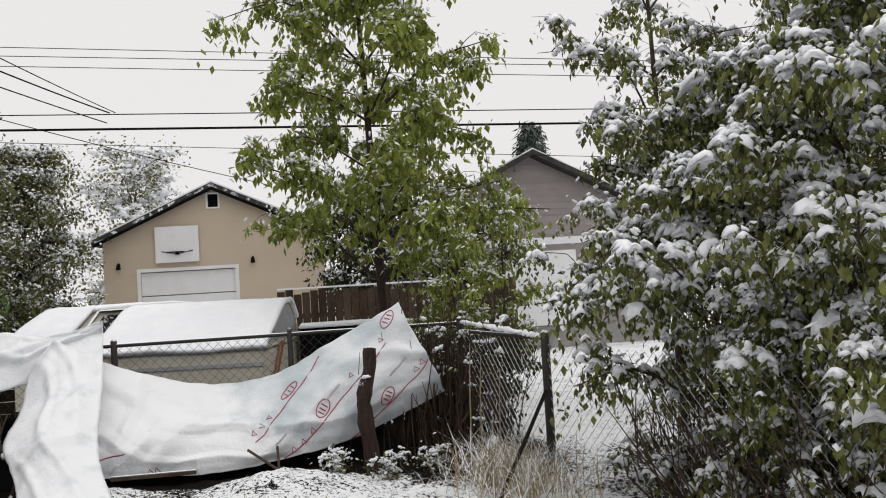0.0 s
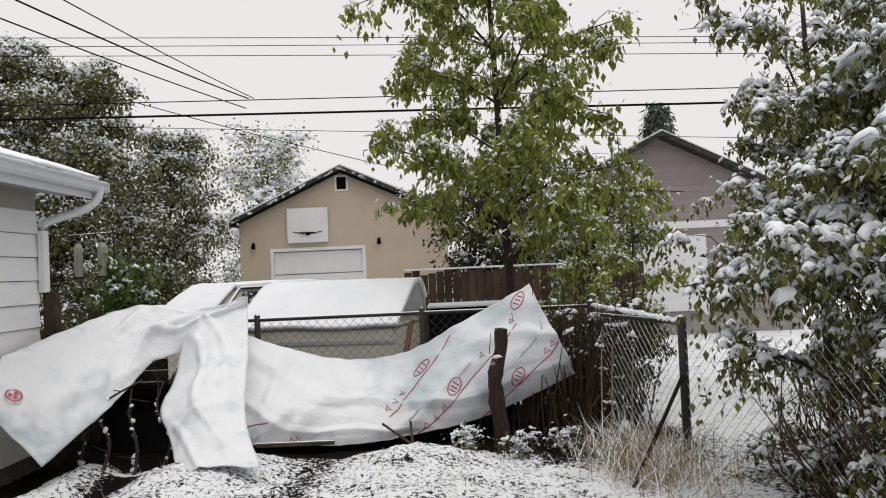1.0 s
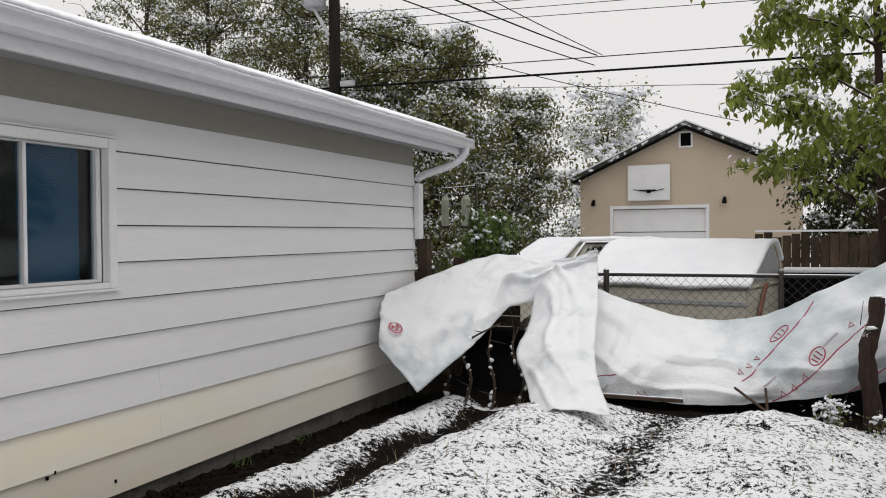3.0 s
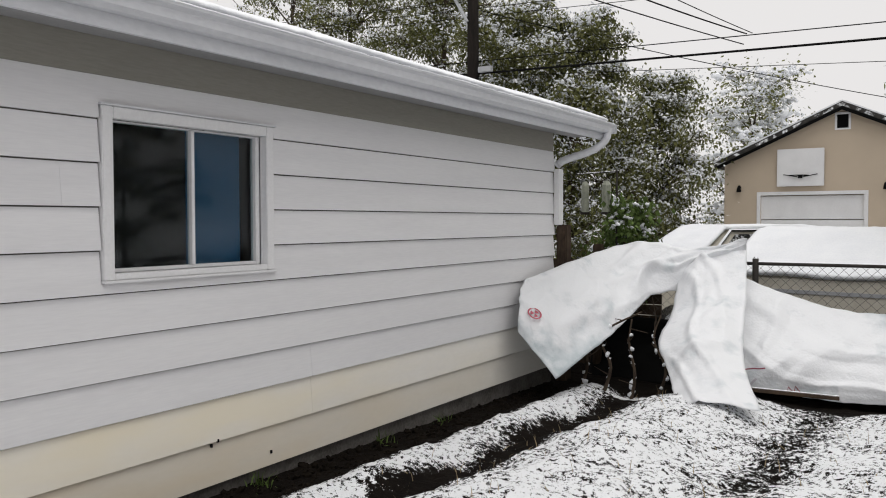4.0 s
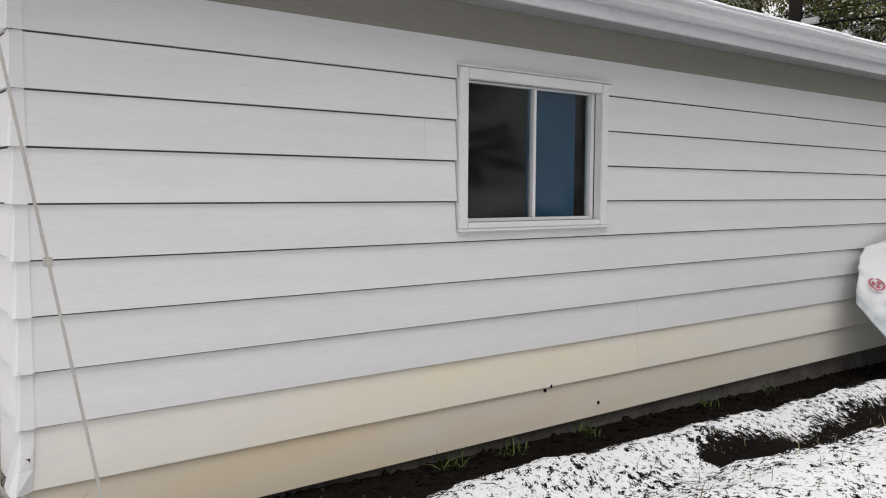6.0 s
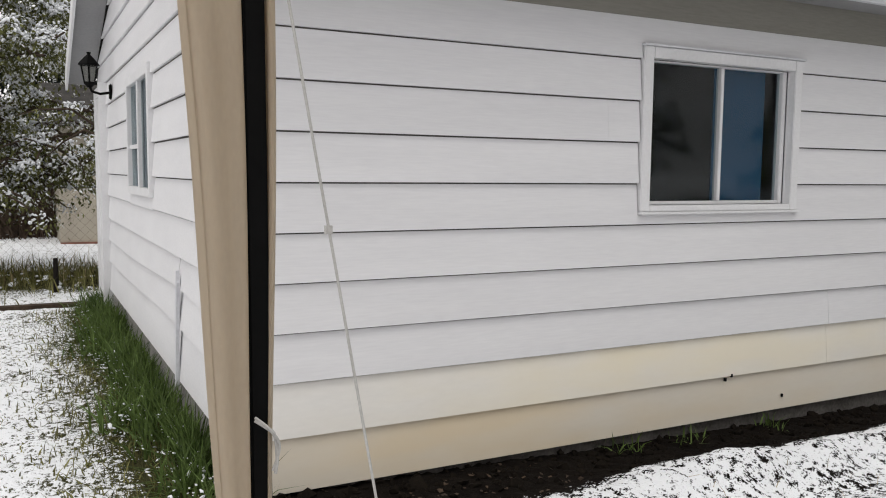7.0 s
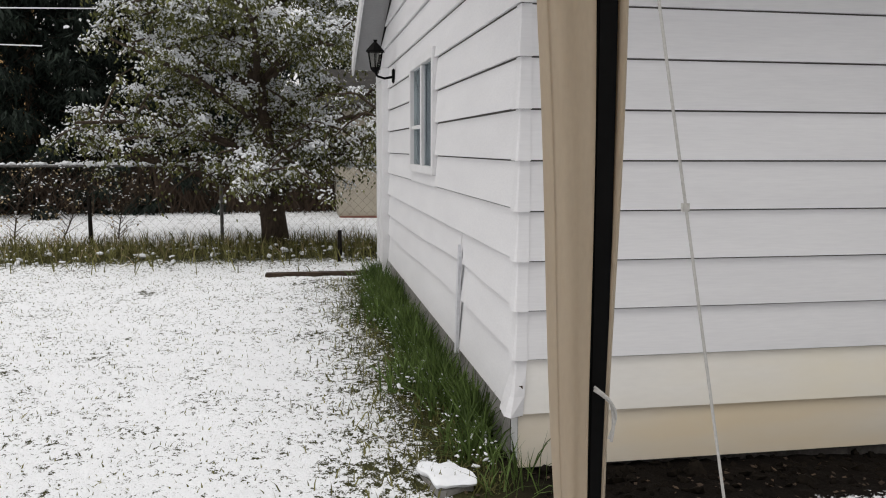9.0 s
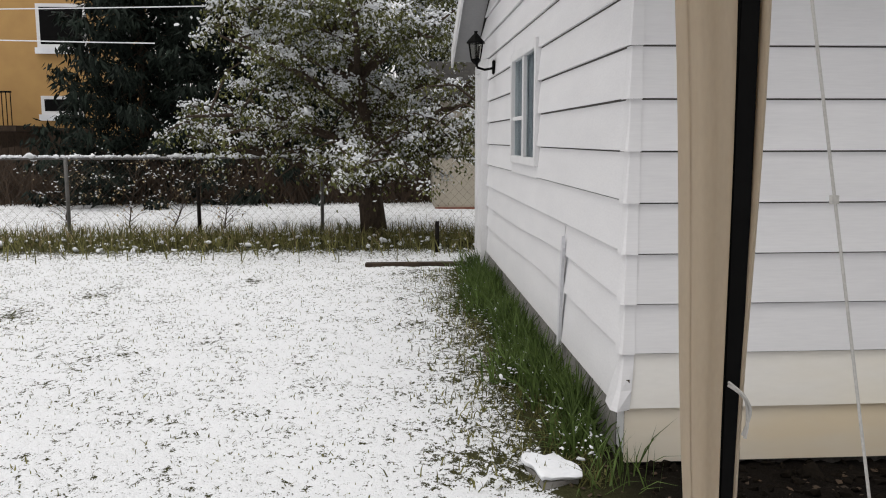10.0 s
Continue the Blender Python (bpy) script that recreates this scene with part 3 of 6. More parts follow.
def blades(name, label, category, xs, ys, length, mat, rng_seed, width=0.008, lean=0.5, kind="stuff", z_off=0.0):
    """Bent grass blades standing on the ground."""
    rng = np.random.default_rng(rng_seed)
    n = len(xs)
    L = length * rng.uniform(0.5, 1.3, n)
    a, b = rng.uniform(0, 2 * np.pi, n), rng.uniform(0, 2 * np.pi, n)
    ln = np.abs(rng.normal(0, lean, n))
    c = np.stack([xs, ys, ground_z(xs, ys) - 0.01 + z_off], -1)
    w = np.stack([np.cos(a), np.sin(a), np.zeros(n)], -1) * (width * rng.uniform(0.6, 1.3, n))[:, None]
    d = np.stack([np.cos(b) * np.sin(ln), np.sin(b) * np.sin(ln), np.cos(ln)], -1)
    L = L[:, None]
    mid = c + d * L * 0.55
    tip = c + d * L + np.stack([np.cos(b), np.sin(b), -0.5 * np.ones(n)], -1) * L * 0.22 * (ln[:, None] + 0.3)
    v = np.stack([c - w, c + w, mid + w * 0.8, mid - w * 0.8, tip], 1).reshape(-1, 3)
    i = np.arange(n)[:, None] * 5
    faces = [tuple(q) for q in (i + [0, 1, 2, 3])] + [tuple(q) for q in (i + [3, 2, 4])]
    me = bpy.data.meshes.new(name)
    me.from_pydata(v.tolist(), [], faces)
    me.materials.append(mat)
    return tagged(new(name, me), label, category, kind=kind)


# ---- the white garage ----
LAP = 0.2283
LEN, WID, EAVE = 7.85, 6.30, 2.52
SLOPE, OVER_E, OVER_G, EZ = 0.36, 0.42, 0.30, 2.61
WIN = (2.24, 3.49, 1.235, 2.145)
WIN2 = (-3.48, -2.23, 1.25, 2.155)


def board_z(k):
    """Lower edge of the siding board k; the two lowest boards are taller."""
    return {-1: -0.033, 0: 0.223}.get(k, 0.481 + LAP * (k - 1))


def lap_board_long(y0, y1, k, notch=None):
    """A lapped board on the long wall, thick at its lower edge, cut out round the window where asked."""
    z0, z1 = board_z(k), board_z(k + 1) - 0.008
    o = [(y0, z0), (y1, z0), (y1, z1), (y0, z1)]
    if notch:
        a, b, z, above = notch
        o = [(y0, z0), (a, z0), (a, z), (b, z), (b, z0)] + o[1:] if above else o[:3] + [(b, z1), (b, z), (a, z), (a, z1), (y0, z1)]
    bm = bmesh.new()
    front = [bm.verts.new((0.031 - 0.021 * (z - z0) / (z1 - z0), y, z)) for y, z in o]
    rear = [bm.verts.new((0.004, y, z)) for y, z in o]
    bm.faces.new(front)
    bm.faces.new(rear[::-1])
    for q in range(len(o)):
        r = (q + 1) % len(o)
        bm.faces.new((front[q], rear[q], rear[r], front[r]))
    bmesh.ops.recalc_face_normals(bm, faces=bm.faces)
    return bm


def bow(k, x):
    """How far the lower end-wall boards have crept upwards round the sprung strip."""
    if k == 2:
        return 0.012 + 0.036 * math.exp(-((x + 1.5) / 1.1) ** 2)
    if k == 1:
        return 0.020 + 0.032 * math.exp(-((x + 1.9) / 1.3) ** 2)
    return {0: -0.012, 3: 0.005, 4: 0.008}.get(k, 0.0)


def lap_board_end(x0, x1, k, slant=False):
    z0, z1 = board_z(k), board_z(k + 1) - 0.008
    bm = bmesh.new()
    def edge(x, z):
        if not slant:
            return x
        lim = (z - EAVE) / SLOPE
        return min(x, -max(lim, 0)) if x > -WID / 2 else max(x, -WID + max(lim, 0))
    steps = 24 if k in (0, 1, 2) else 1
    stations = []
    for i in range(steps + 1):
        x = x0 + (x1 - x0) * i / steps
        lo, hi = z0 + bow(k, x), z1 + bow(k + 1, x)
        rows = [(-0.004, lo + 0.004), (-0.027, lo), (-0.031, lo + 0.004), (-0.010, hi), (-0.004, hi)]
        stations.append([bm.verts.new((edge(x, z), y, z)) for y, z in rows])
    bm.faces.new(stations[0])
    bm.faces.new(stations[-1][::-1])
    for a, b in zip(stations, stations[1:]):
        for i in range(5):
            bm.faces.new((a[i], b[i], b[(i + 1) % 5], a[(i + 1) % 5]))
    bmesh.ops.recalc_face_normals(bm, faces=bm.faces)
    return bm


garage = thing("garage_building", (0, 0, 0), "white lap-sided garage with gutter, snow along its roof edge", "garage")
core = bmesh.new()
wy0, wy1, wz0, wz1 = WIN
for y0, y1, z0, z1 in ((0.0, wy0, 0.0, 2.56), (wy1, LEN, 0.0, 2.56), (wy0, wy1, 0.0, wz0), (wy0, wy1, wz1, 2.56)):
    box(core, -0.12, -0.002, y0, y1, z0, z1)
part("long_wall", core, SIDING, garage)
core = bmesh.new()
ex0, ex1, ez0, ez1 = WIN2
for x0, x1, z0, z1 in ((-WID, ex0, 0.2, 2.5), (ex1, -0.12, 0.2, 2.5), (ex0, ex1, 0.2, ez0), (ex0, ex1, ez1, 2.5)):
    box(core, x0, x1, 0.002, 0.12, z0, z1)
prism(core, [(-WID, 2.5), (-0.12, 2.5), (-WID / 2, 2.5 + SLOPE * WID / 2)], "y", 0.002, 0.12)
part("end_wall", core, SIDING, garage)
core = bmesh.new()
box(core, -WID, -0.12, LEN - 0.12, LEN - 0.002, 0.0, 2.5)
prism(core, [(-WID, 2.5), (-0.12, 2.5), (-WID / 2, 2.5 + SLOPE * WID / 2)], "y", LEN - 0.12, LEN - 0.002)
part("far_end_wall", core, SIDING, garage)
part("back_wall", block(-WID, -WID + 0.12, 0.12, LEN - 0.12, 0.0, 2.5), SIDING, garage)
# Dark sheets added behind the boards darken the lap gaps like shadow lines.
for y0, y1, z0, z1 in ((0.0, wy0, 0.012, 2.53), (wy1, LEN, 0.012, 2.53), (wy0, wy1, 0.012, wz0), (wy0, wy1, wz1, 2.53)):
    part("lap_shade_sheet", block(-0.0015, 0.0035, y0, y1, z0, z1), LAP_SHADE, garage)
for x0, x1, z0, z1 in ((-5.36, ex0, 0.245, 2.5), (ex1, 0.0, 0.245, 2.5), (ex0, ex1, 0.245, ez0), (ex0, ex1, ez1, 2.5)):
    part("lap_shade_sheet", block(x0, x1, -0.0035, 0.0015, z0, z1), LAP_SHADE, garage)
part("foundation", block(-WID + 0.02, -0.008, 0.01, LEN - 0.01, -0.45, 0.02), FOUNDATION, garage, "dark concrete footing")
part("foundation_face", block(-WID + 0.02, -0.13, -0.002, 0.0, -0.4, 0.24), CONCRETE, garage, "bare grey concrete footing")
part("floor_slab", block(-WID + 0.12, -0.12, 0.12, LEN - 0.12, 0.0, 0.04), CONCRETE, garage)

for k in range(-1, 9):
    z0, z1 = board_z(k), board_z(k + 1)
    mat = {-1: SIDING_BEIGE, 0: SIDING_STAINED}.get(k, SIDING)
    if z0 < wz1 < z1:
        boards = [lap_board_long(0.0, LEN, k, (wy0 - 0.010, wy1 + 0.010, wz1 + 0.014, True))]
    elif z0 < wz0 < z1:
        boards = [lap_board_long(0.0, LEN, k, (wy0 - 0.008, wy1 + 0.008, wz0 - 0.018, False))]
    elif wz0 < z0 < wz1:
        cuts = [0.0, 2.015, wy0 - 0.008] if k == 6 else [0.0, wy0 - 0.008]
        boards = [lap_board_long(a + 0.001, b, k) for a, b in zip(cuts, cuts[1:])] + [lap_board_long(wy1 + 0.008, LEN, k)]
    elif k in (0, 1):
        boards = [lap_board_long(0.0, 3.86, k), lap_board_long(3.862, LEN, k)]
    else:
        boards = [lap_board_long(0.0, LEN, k)]
    for bm in boards:
        part("siding_board", bm, mat, garage)
part("frieze_board", prism(bmesh.new(), [(0.004, 2.301), (0.0105, 2.301), (0.0105, 2.53), (0.004, 2.53)], "y", 0.0, LEN), FRIEZE_SHADE, garage, "grey-brown frieze board with the eave's shade in its colour")
for k in range(0, 15):
    z0, zt = board_z(k), board_z(k + 1)
    spans = [(-5.36, 0.0)] if k < 9 else [(-WID, 0.0)]
    if zt > ez0 and z0 < ez1:
        spans = [(-5.36, ex0 - 0.002), (ex1 + 0.002, 0.0)]
    if z0 < ez0 < zt:
        part("siding_board", prism(bmesh.new(), [(-0.004, z0 + 0.004), (-0.027, z0), (-0.031, z0 + 0.004), (-0.024, ez0 - 0.002), (-0.004, ez0 - 0.002)], "x", ex0 - 0.002, ex1 + 0.002), SIDING, garage)
    if z0 < ez1 < zt:
        part("siding_board", prism(bmesh.new(), [(-0.004, ez1 + 0.002), (-0.022, ez1 + 0.002), (-0.010, zt - 0.008), (-0.004, zt - 0.008)], "x", ex0 - 0.002, ex1 + 0.002), SIDING, garage)
    if z0 < EAVE + SLOPE * WID / 2 - 0.05:
        for a, b in spans:
            cuts = [a, -1.30, -1.285, b] if k in (0, 1, 2) else [a, b]
            for c, d in list(zip(cuts, cuts[1:]))[::2]:
                part("siding_board", lap_board_end(c, d, k, k >= 9), SIDING, garage)
# bent metal caps over the corner laps; the lowest has sprung outwards
for k in range(0, 9):
    z0, z1 = board_z(k) - 0.004, board_z(k + 1) - 0.004
    bm = bmesh.new()
    low, w = (0.075, 0.10) if k == 0 else (0.036, 0.055)
    rows = []
    for f in (0.0, 0.35, 0.7, 1.0):
        z, off, ww = z0 + (z1 - z0) * f, low + (0.016 - low) * f ** 0.6, w + (0.055 - w) * f
        rows.append([bm.verts.new(p) for p in ((-ww, -min(off, 0.040) - (off - 0.036 if k == 0 else 0) * 0.6, z), (off * 0.4, -off, z), (off * 0.9, -off * 0.7, z), (min(off, 0.034) + 0.001, 0.034 - (0.02 * (1 - f) if k == 0 else 0), z))])
    for r0, r1 in zip(rows, rows[1:]):
        for i in range(3):
            bm.faces.new((r0[i], r0[i + 1], r1[i + 1], r1[i]))
    bmesh.ops.recalc_face_normals(bm, faces=bm.faces)
    part("corner_cap", bm, SIDING, garage, "sprung white metal siding corner" if k == 0 else "bent white metal siding corner")
# Dark block stands in for the open gap behind the sprung cap.
part("corner_gap", block(0.005, 0.0335, -0.004, 0.012, 0.215, 0.36), WOOD, garage, "dark brown block for the gap behind the sprung corner")

# long-wall window: casing, sliding sash, glass, blind
def window_y(parent):
    y0, y1, z0, z1 = WIN
    w = tagged(new("window_slider"), "white sliding window with a blue blind behind one pane")
    w.parent = parent
    for a in ((y0 - 0.0, y0 + 0.065, z0, z1), (y1 - 0.065, y1, z0, z1), (y0 + 0.065, y1 - 0.065, z1 - 0.062, z1), (y0 + 0.065, y1 - 0.065, z0, z0 + 0.035)):
        part("casing", block(-0.02, 0.042, *a, 0.004), WHITE, w)
    part("drip_cap", block(0.0, 0.055, y0 - 0.012, y1 + 0.012, z1 + 0.001, z1 + 0.012), GUTTER, w)
    part("sill", block(0.0, 0.06, y0 - 0.005, y1 + 0.02, z0 - 0.016, z0 - 0.001, 0.003), WHITE, w)
    i0, i1, j0, j1 = y0 + 0.066, y1 - 0.066, z0 + 0.036, z1 - 0.063
    for a in ((i0, i0 + 0.022, j0, j1), (i1 - 0.035, i1, j0, j1), (i0 + 0.022, i1 - 0.035, j1 - 0.010, j1), (i0 + 0.022, i1 - 0.035, j0, j0 + 0.020)):
        part("frame", block(-0.07, -0.022, *a, 0.003), WHITE, w)
    ym = (i0 + i1) / 2 + 0.012
    part("meeting_stile", block(-0.055, -0.012, ym - 0.012, ym + 0.012, j0 + 0.021, j1 - 0.011, 0.003), WHITE, w)
    for a, b, x in ((i0 + 0.023, ym - 0.017, -0.035), (ym + 0.017, i1 - 0.036, -0.05)):
        g = part("pane", block(x - 0.002, x + 0.002, a, b, j0 + 0.021, j1 - 0.011), GLASS, w)
        g.visible_shadow = False
    part("blind", block(-0.105, -0.10, ym + 0.02, i1 - 0.10, j0 + 0.0, j1), BLUE, w, "blue blind")
    # Dark sheet close behind the glass stands in for the unlit room.
    part("unlit_room_sheet", block(-0.115, -0.11, i0, ym + 0.05, j0, j1), DARK_ROOM, w, "dark sheet standing in for the unlit room behind the pane")
window_y(garage)


def window_x(parent):
    x0, x1, z0, z1 = WIN2
    w = tagged(new("window_side"), "white window with pale net curtains")
    w.parent = parent
    for a, b, p, q in ((x0, x0 + 0.07, z0, z1), (x1 - 0.07, x1, z0, z1), (x0 + 0.07, x1 - 0.07, z1 - 0.07, z1), (x0 + 0.07, x1 - 0.07, z0, z0 + 0.06)):
        part("casing", block(a, b, -0.048, 0.02, p, q, 0.004), WHITE, w)
    xm = (x0 + x1) / 2
    part("meeting_stile", block(xm - 0.035, xm + 0.035, -0.04, 0.0, z0 + 0.061, z1 - 0.071, 0.004), WHITE, w)
    part("check_rail", block(x0 + 0.071, xm - 0.036, -0.03, 0.0, 1.60, 1.63), WHITE, w)
    for a, b in ((x0 + 0.071, xm - 0.031), (xm + 0.031, x1 - 0.071)):
        g = part("pane", block(a, b, -0.014, -0.010, z0 + 0.061, z1 - 0.071), GLASS, w)
        g.visible_shadow = False
    bm = bmesh.new()
    n = 60
    top = [bm.verts.new((x0 + 0.07 + (x1 - x0 - 0.14) * i / n, 0.012 + 0.010 * math.sin(i * 1.1), z1 - 0.071)) for i in range(n + 1)]
    bot = [bm.verts.new((x0 + 0.07 + (x1 - x0 - 0.14) * i / n, 0.012 + 0.012 * math.sin(i * 1.1 + 0.3), z0 + 0.061)) for i in range(n + 1)]
    for i in range(n):
        if not 40 < i < 49:
            bm.faces.new((bot[i], bot[i + 1], top[i + 1], top[i]))
    bmesh.ops.solidify(bm, geom=bm.faces[:], thickness=0.002)
    part("net_curtain", bm, LACE, w)
window_x(garage)

# side door casing at the far end of the end wall
d1 = bmesh.new()
box(d1, -5.46, -5.36, -0.09, 0.0, 0.0, 2.30, bevel=0.004)
box(d1, -6.38, -6.28, -0.06, 0.0, 0.0, 2.30, bevel=0.004)
box(d1, -6.28, -5.46, -0.06, 0.0, 2.20, 2.30, bevel=0.004)
part("door_casing", d1, WHITE, garage)
part("door", block(-6.28, -5.46, -0.035, 0.0, 0.05, 2.20), WHITE, garage)

# roof, snow, fascia, gutter, downpipe
roof = bmesh.new()
prism(roof, [(OVER_E, EZ + 0.0), (-WID / 2, EAVE + SLOPE * WID / 2 + 0.10), (-WID - OVER_E, EAVE - SLOPE * OVER_E + 0.10),
             (-WID - OVER_E, EAVE - SLOPE * OVER_E + 0.16), (-WID / 2, EAVE + SLOPE * WID / 2 + 0.16), (OVER_E, EZ + 0.05)], "y", -OVER_G, LEN + 0.52)
part("roof", roof, SHINGLE, garage)
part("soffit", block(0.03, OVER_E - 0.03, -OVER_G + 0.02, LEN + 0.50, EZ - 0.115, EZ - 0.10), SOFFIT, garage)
part("fascia", block(OVER_E - 0.03, OVER_E - 0.004, -OVER_G, LEN + 0.52, EZ - 0.168, EZ + 0.0), GUTTER, garage)
g = bmesh.new()
prof = [(0.0, 0.0), (0.0, -0.095), (0.055, -0.098), (0.085, -0.075), (0.09, -0.03), (0.115, -0.012), (0.118, 0.0), (0.108, 0.0), (0.105, -0.008),
        (0.082, -0.026), (0.077, -0.07), (0.052, -0.09), (0.006, -0.088), (0.006, 0.0)]
prism(g, [(OVER_E + a, EZ + b) for a, b in prof], "y", -OVER_G, LEN + 0.54)
box(g, OVER_E, OVER_E + 0.11, LEN + 0.54, LEN + 0.545, EZ - 0.095, EZ)
part("gutter", g, GUTTER, garage, "white painted metal gutter")
def edge_snow(name, label, lip, top, base_z, seed, back):
    """A ridge of snow along the eave, running back up the roof where asked."""
    sn, rows = bmesh.new(), []
    for i in range(241):
        y = -OVER_G + (LEN + 0.50 + OVER_G) * i / 240
        h = top * (1 + 0.35 * noise.noise((y * 2.2, seed, 0)) + 0.3 * noise.noise((y * 11, seed, 0)))
        o = lip + 0.010 * noise.noise((y * 1.7, seed + 4, 0)) + 0.006 * noise.noise((y * 13, seed, 2))
        rows.append([sn.verts.new((x, y, z)) for x, z in ((o - 0.02, base_z), (o, base_z + h * 0.3), (o - 0.006, base_z + h * 0.8), (o - 0.025, base_z + h))] +
                    [sn.verts.new((x, y, z)) for x, z in back(o, base_z + h)])
    for r0, r1 in zip(rows, rows[1:]):
        for i in range(len(r0) - 1):
            sn.faces.new((r0[i], r0[i + 1], r1[i + 1], r1[i]))
    part(name, sn, SNOW, garage, label, smooth=True)


edge_snow("gutter_snow", "thin line of snow on the gutter's lip", OVER_E + 0.116, 0.016, EZ - 0.002, 0.3, lambda o, z: [(o - 0.05, z - 0.02)])
edge_snow("roof_snow", "even blanket of snow", OVER_E + 0.03, 0.035, EZ + 0.042, 1.3, lambda o, z: [(OVER_E - 0.3, z + 0.115), (-WID / 2, EAVE + SLOPE * WID / 2 + 0.23)])
rk = bmesh.new()
for s0, s1 in (((-WID - OVER_E, EAVE - SLOPE * OVER_E), (-WID / 2, EAVE + SLOPE * WID / 2)), ((-WID / 2, EAVE + SLOPE * WID / 2), (OVER_E - 0.04, EAVE - SLOPE * (OVER_E - 0.04)))):
    prism(rk, [(s0[0], s0[1] - 0.05), (s1[0], s1[1] - 0.05), (s1[0], s1[1] + 0.15), (s0[0], s0[1] + 0.15)], "y", -OVER_G - 0.025, -OVER_G)
part("barge_board", rk, WHITE, garage)
rs = bmesh.new()
for s0, s1 in (((-WID - OVER_E, EAVE - SLOPE * OVER_E), (-WID / 2, EAVE + SLOPE * WID / 2)), ((-WID / 2, EAVE + SLOPE * WID / 2), (OVER_E - 0.04, EAVE - SLOPE * (OVER_E - 0.04)))):
    prism(rs, [(s0[0], s0[1] + 0.02), (s1[0], s1[1] + 0.02), (s1[0], s1[1] + 0.035), (s0[0], s0[1] + 0.035)], "y", -OVER_G, -0.03)
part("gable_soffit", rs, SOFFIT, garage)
dp = bmesh.new()
tube(dp, [tuple(p) for p in spline([(0.47, LEN + 0.42, 2.56), (0.46, LEN + 0.40, 2.44), (0.34, LEN + 0.30, 2.32), (0.10, LEN + 0.10, 2.21), (0.045, LEN + 0.03, 2.15)], 16)], 0.042, 10)
part("downpipe", dp, GUTTER, garage, "white elbow of the gutter's downpipe", smooth=True)
part("downpipe_box", block(0.03, 0.09, LEN - 0.03, LEN + 0.09, 1.50, 2.11, 0.006), WHITE, garage, "white boxed downpipe")
# split board: a dark wedge where a sheet has sprung open
wedge = bmesh.new()
prism(wedge, [(-1.225, 0.87), (-1.205, 0.80), (-1.245, 0.55), (-1.285, 0.19), (-1.335, 0.17), (-1.295, 0.58), (-1.260, 0.78)], "y", -0.05, -0.03)
part("sprung_strip", wedge, GUTTER, garage, "grey sprung strip at a split board")
for y, z in ((2.95, 0.215), (3.45, 0.06), (3.0, 0.235)):
    part("nail_head", block(0.02, 0.034, y, y + 0.012, z - 0.02, z), BLACK, garage)

# coach lantern
def lantern(at):
    t = thing("wall_lantern", at, "black coach lantern on the white siding", "wall lamp")
    part("wall_plate", block(-0.05, 0.05, -0.022, 0.0, -0.08, 0.06, 0.008), BLACK, t)
    part("arm", tube(bmesh.new(), [(0, -0.02, -0.02), (0, -0.10, -0.035), (0, -0.17, -0.015), (0, -0.19, 0.03)], 0.012, 8), BLACK, t)
    part("base", tube(bmesh.new(), [(0, -0.19, 0.02), (0, -0.19, 0.05), (0, -0.19, 0.07)], [0.02, 0.05, 0.055], 6), BLACK, t)
    part("glass", tube(bmesh.new(), [(0, -0.19, 0.07), (0, -0.19, 0.22)], [0.05, 0.075], 6), LAMP_GLASS, t)
    for k in range(6):
        a = math.pi / 3 * k
        part("bar", tube(bmesh.new(), [(0.052 * math.cos(a), -0.19 + 0.052 * math.sin(a), 0.07), (0.078 * math.cos(a), -0.19 + 0.078 * math.sin(a), 0.22)], 0.006, 4), BLACK, t)
    part("hood", tube(bmesh.new(), [(0, -0.19, 0.22), (0, -0.19, 0.235), (0, -0.19, 0.29), (0, -0.19, 0.32), (0, -0.19, 0.34)], [0.10, 0.095, 0.045, 0.015, 0.022], 6), BLACK, t)
lantern((-4.75, -0.026, 2.17))


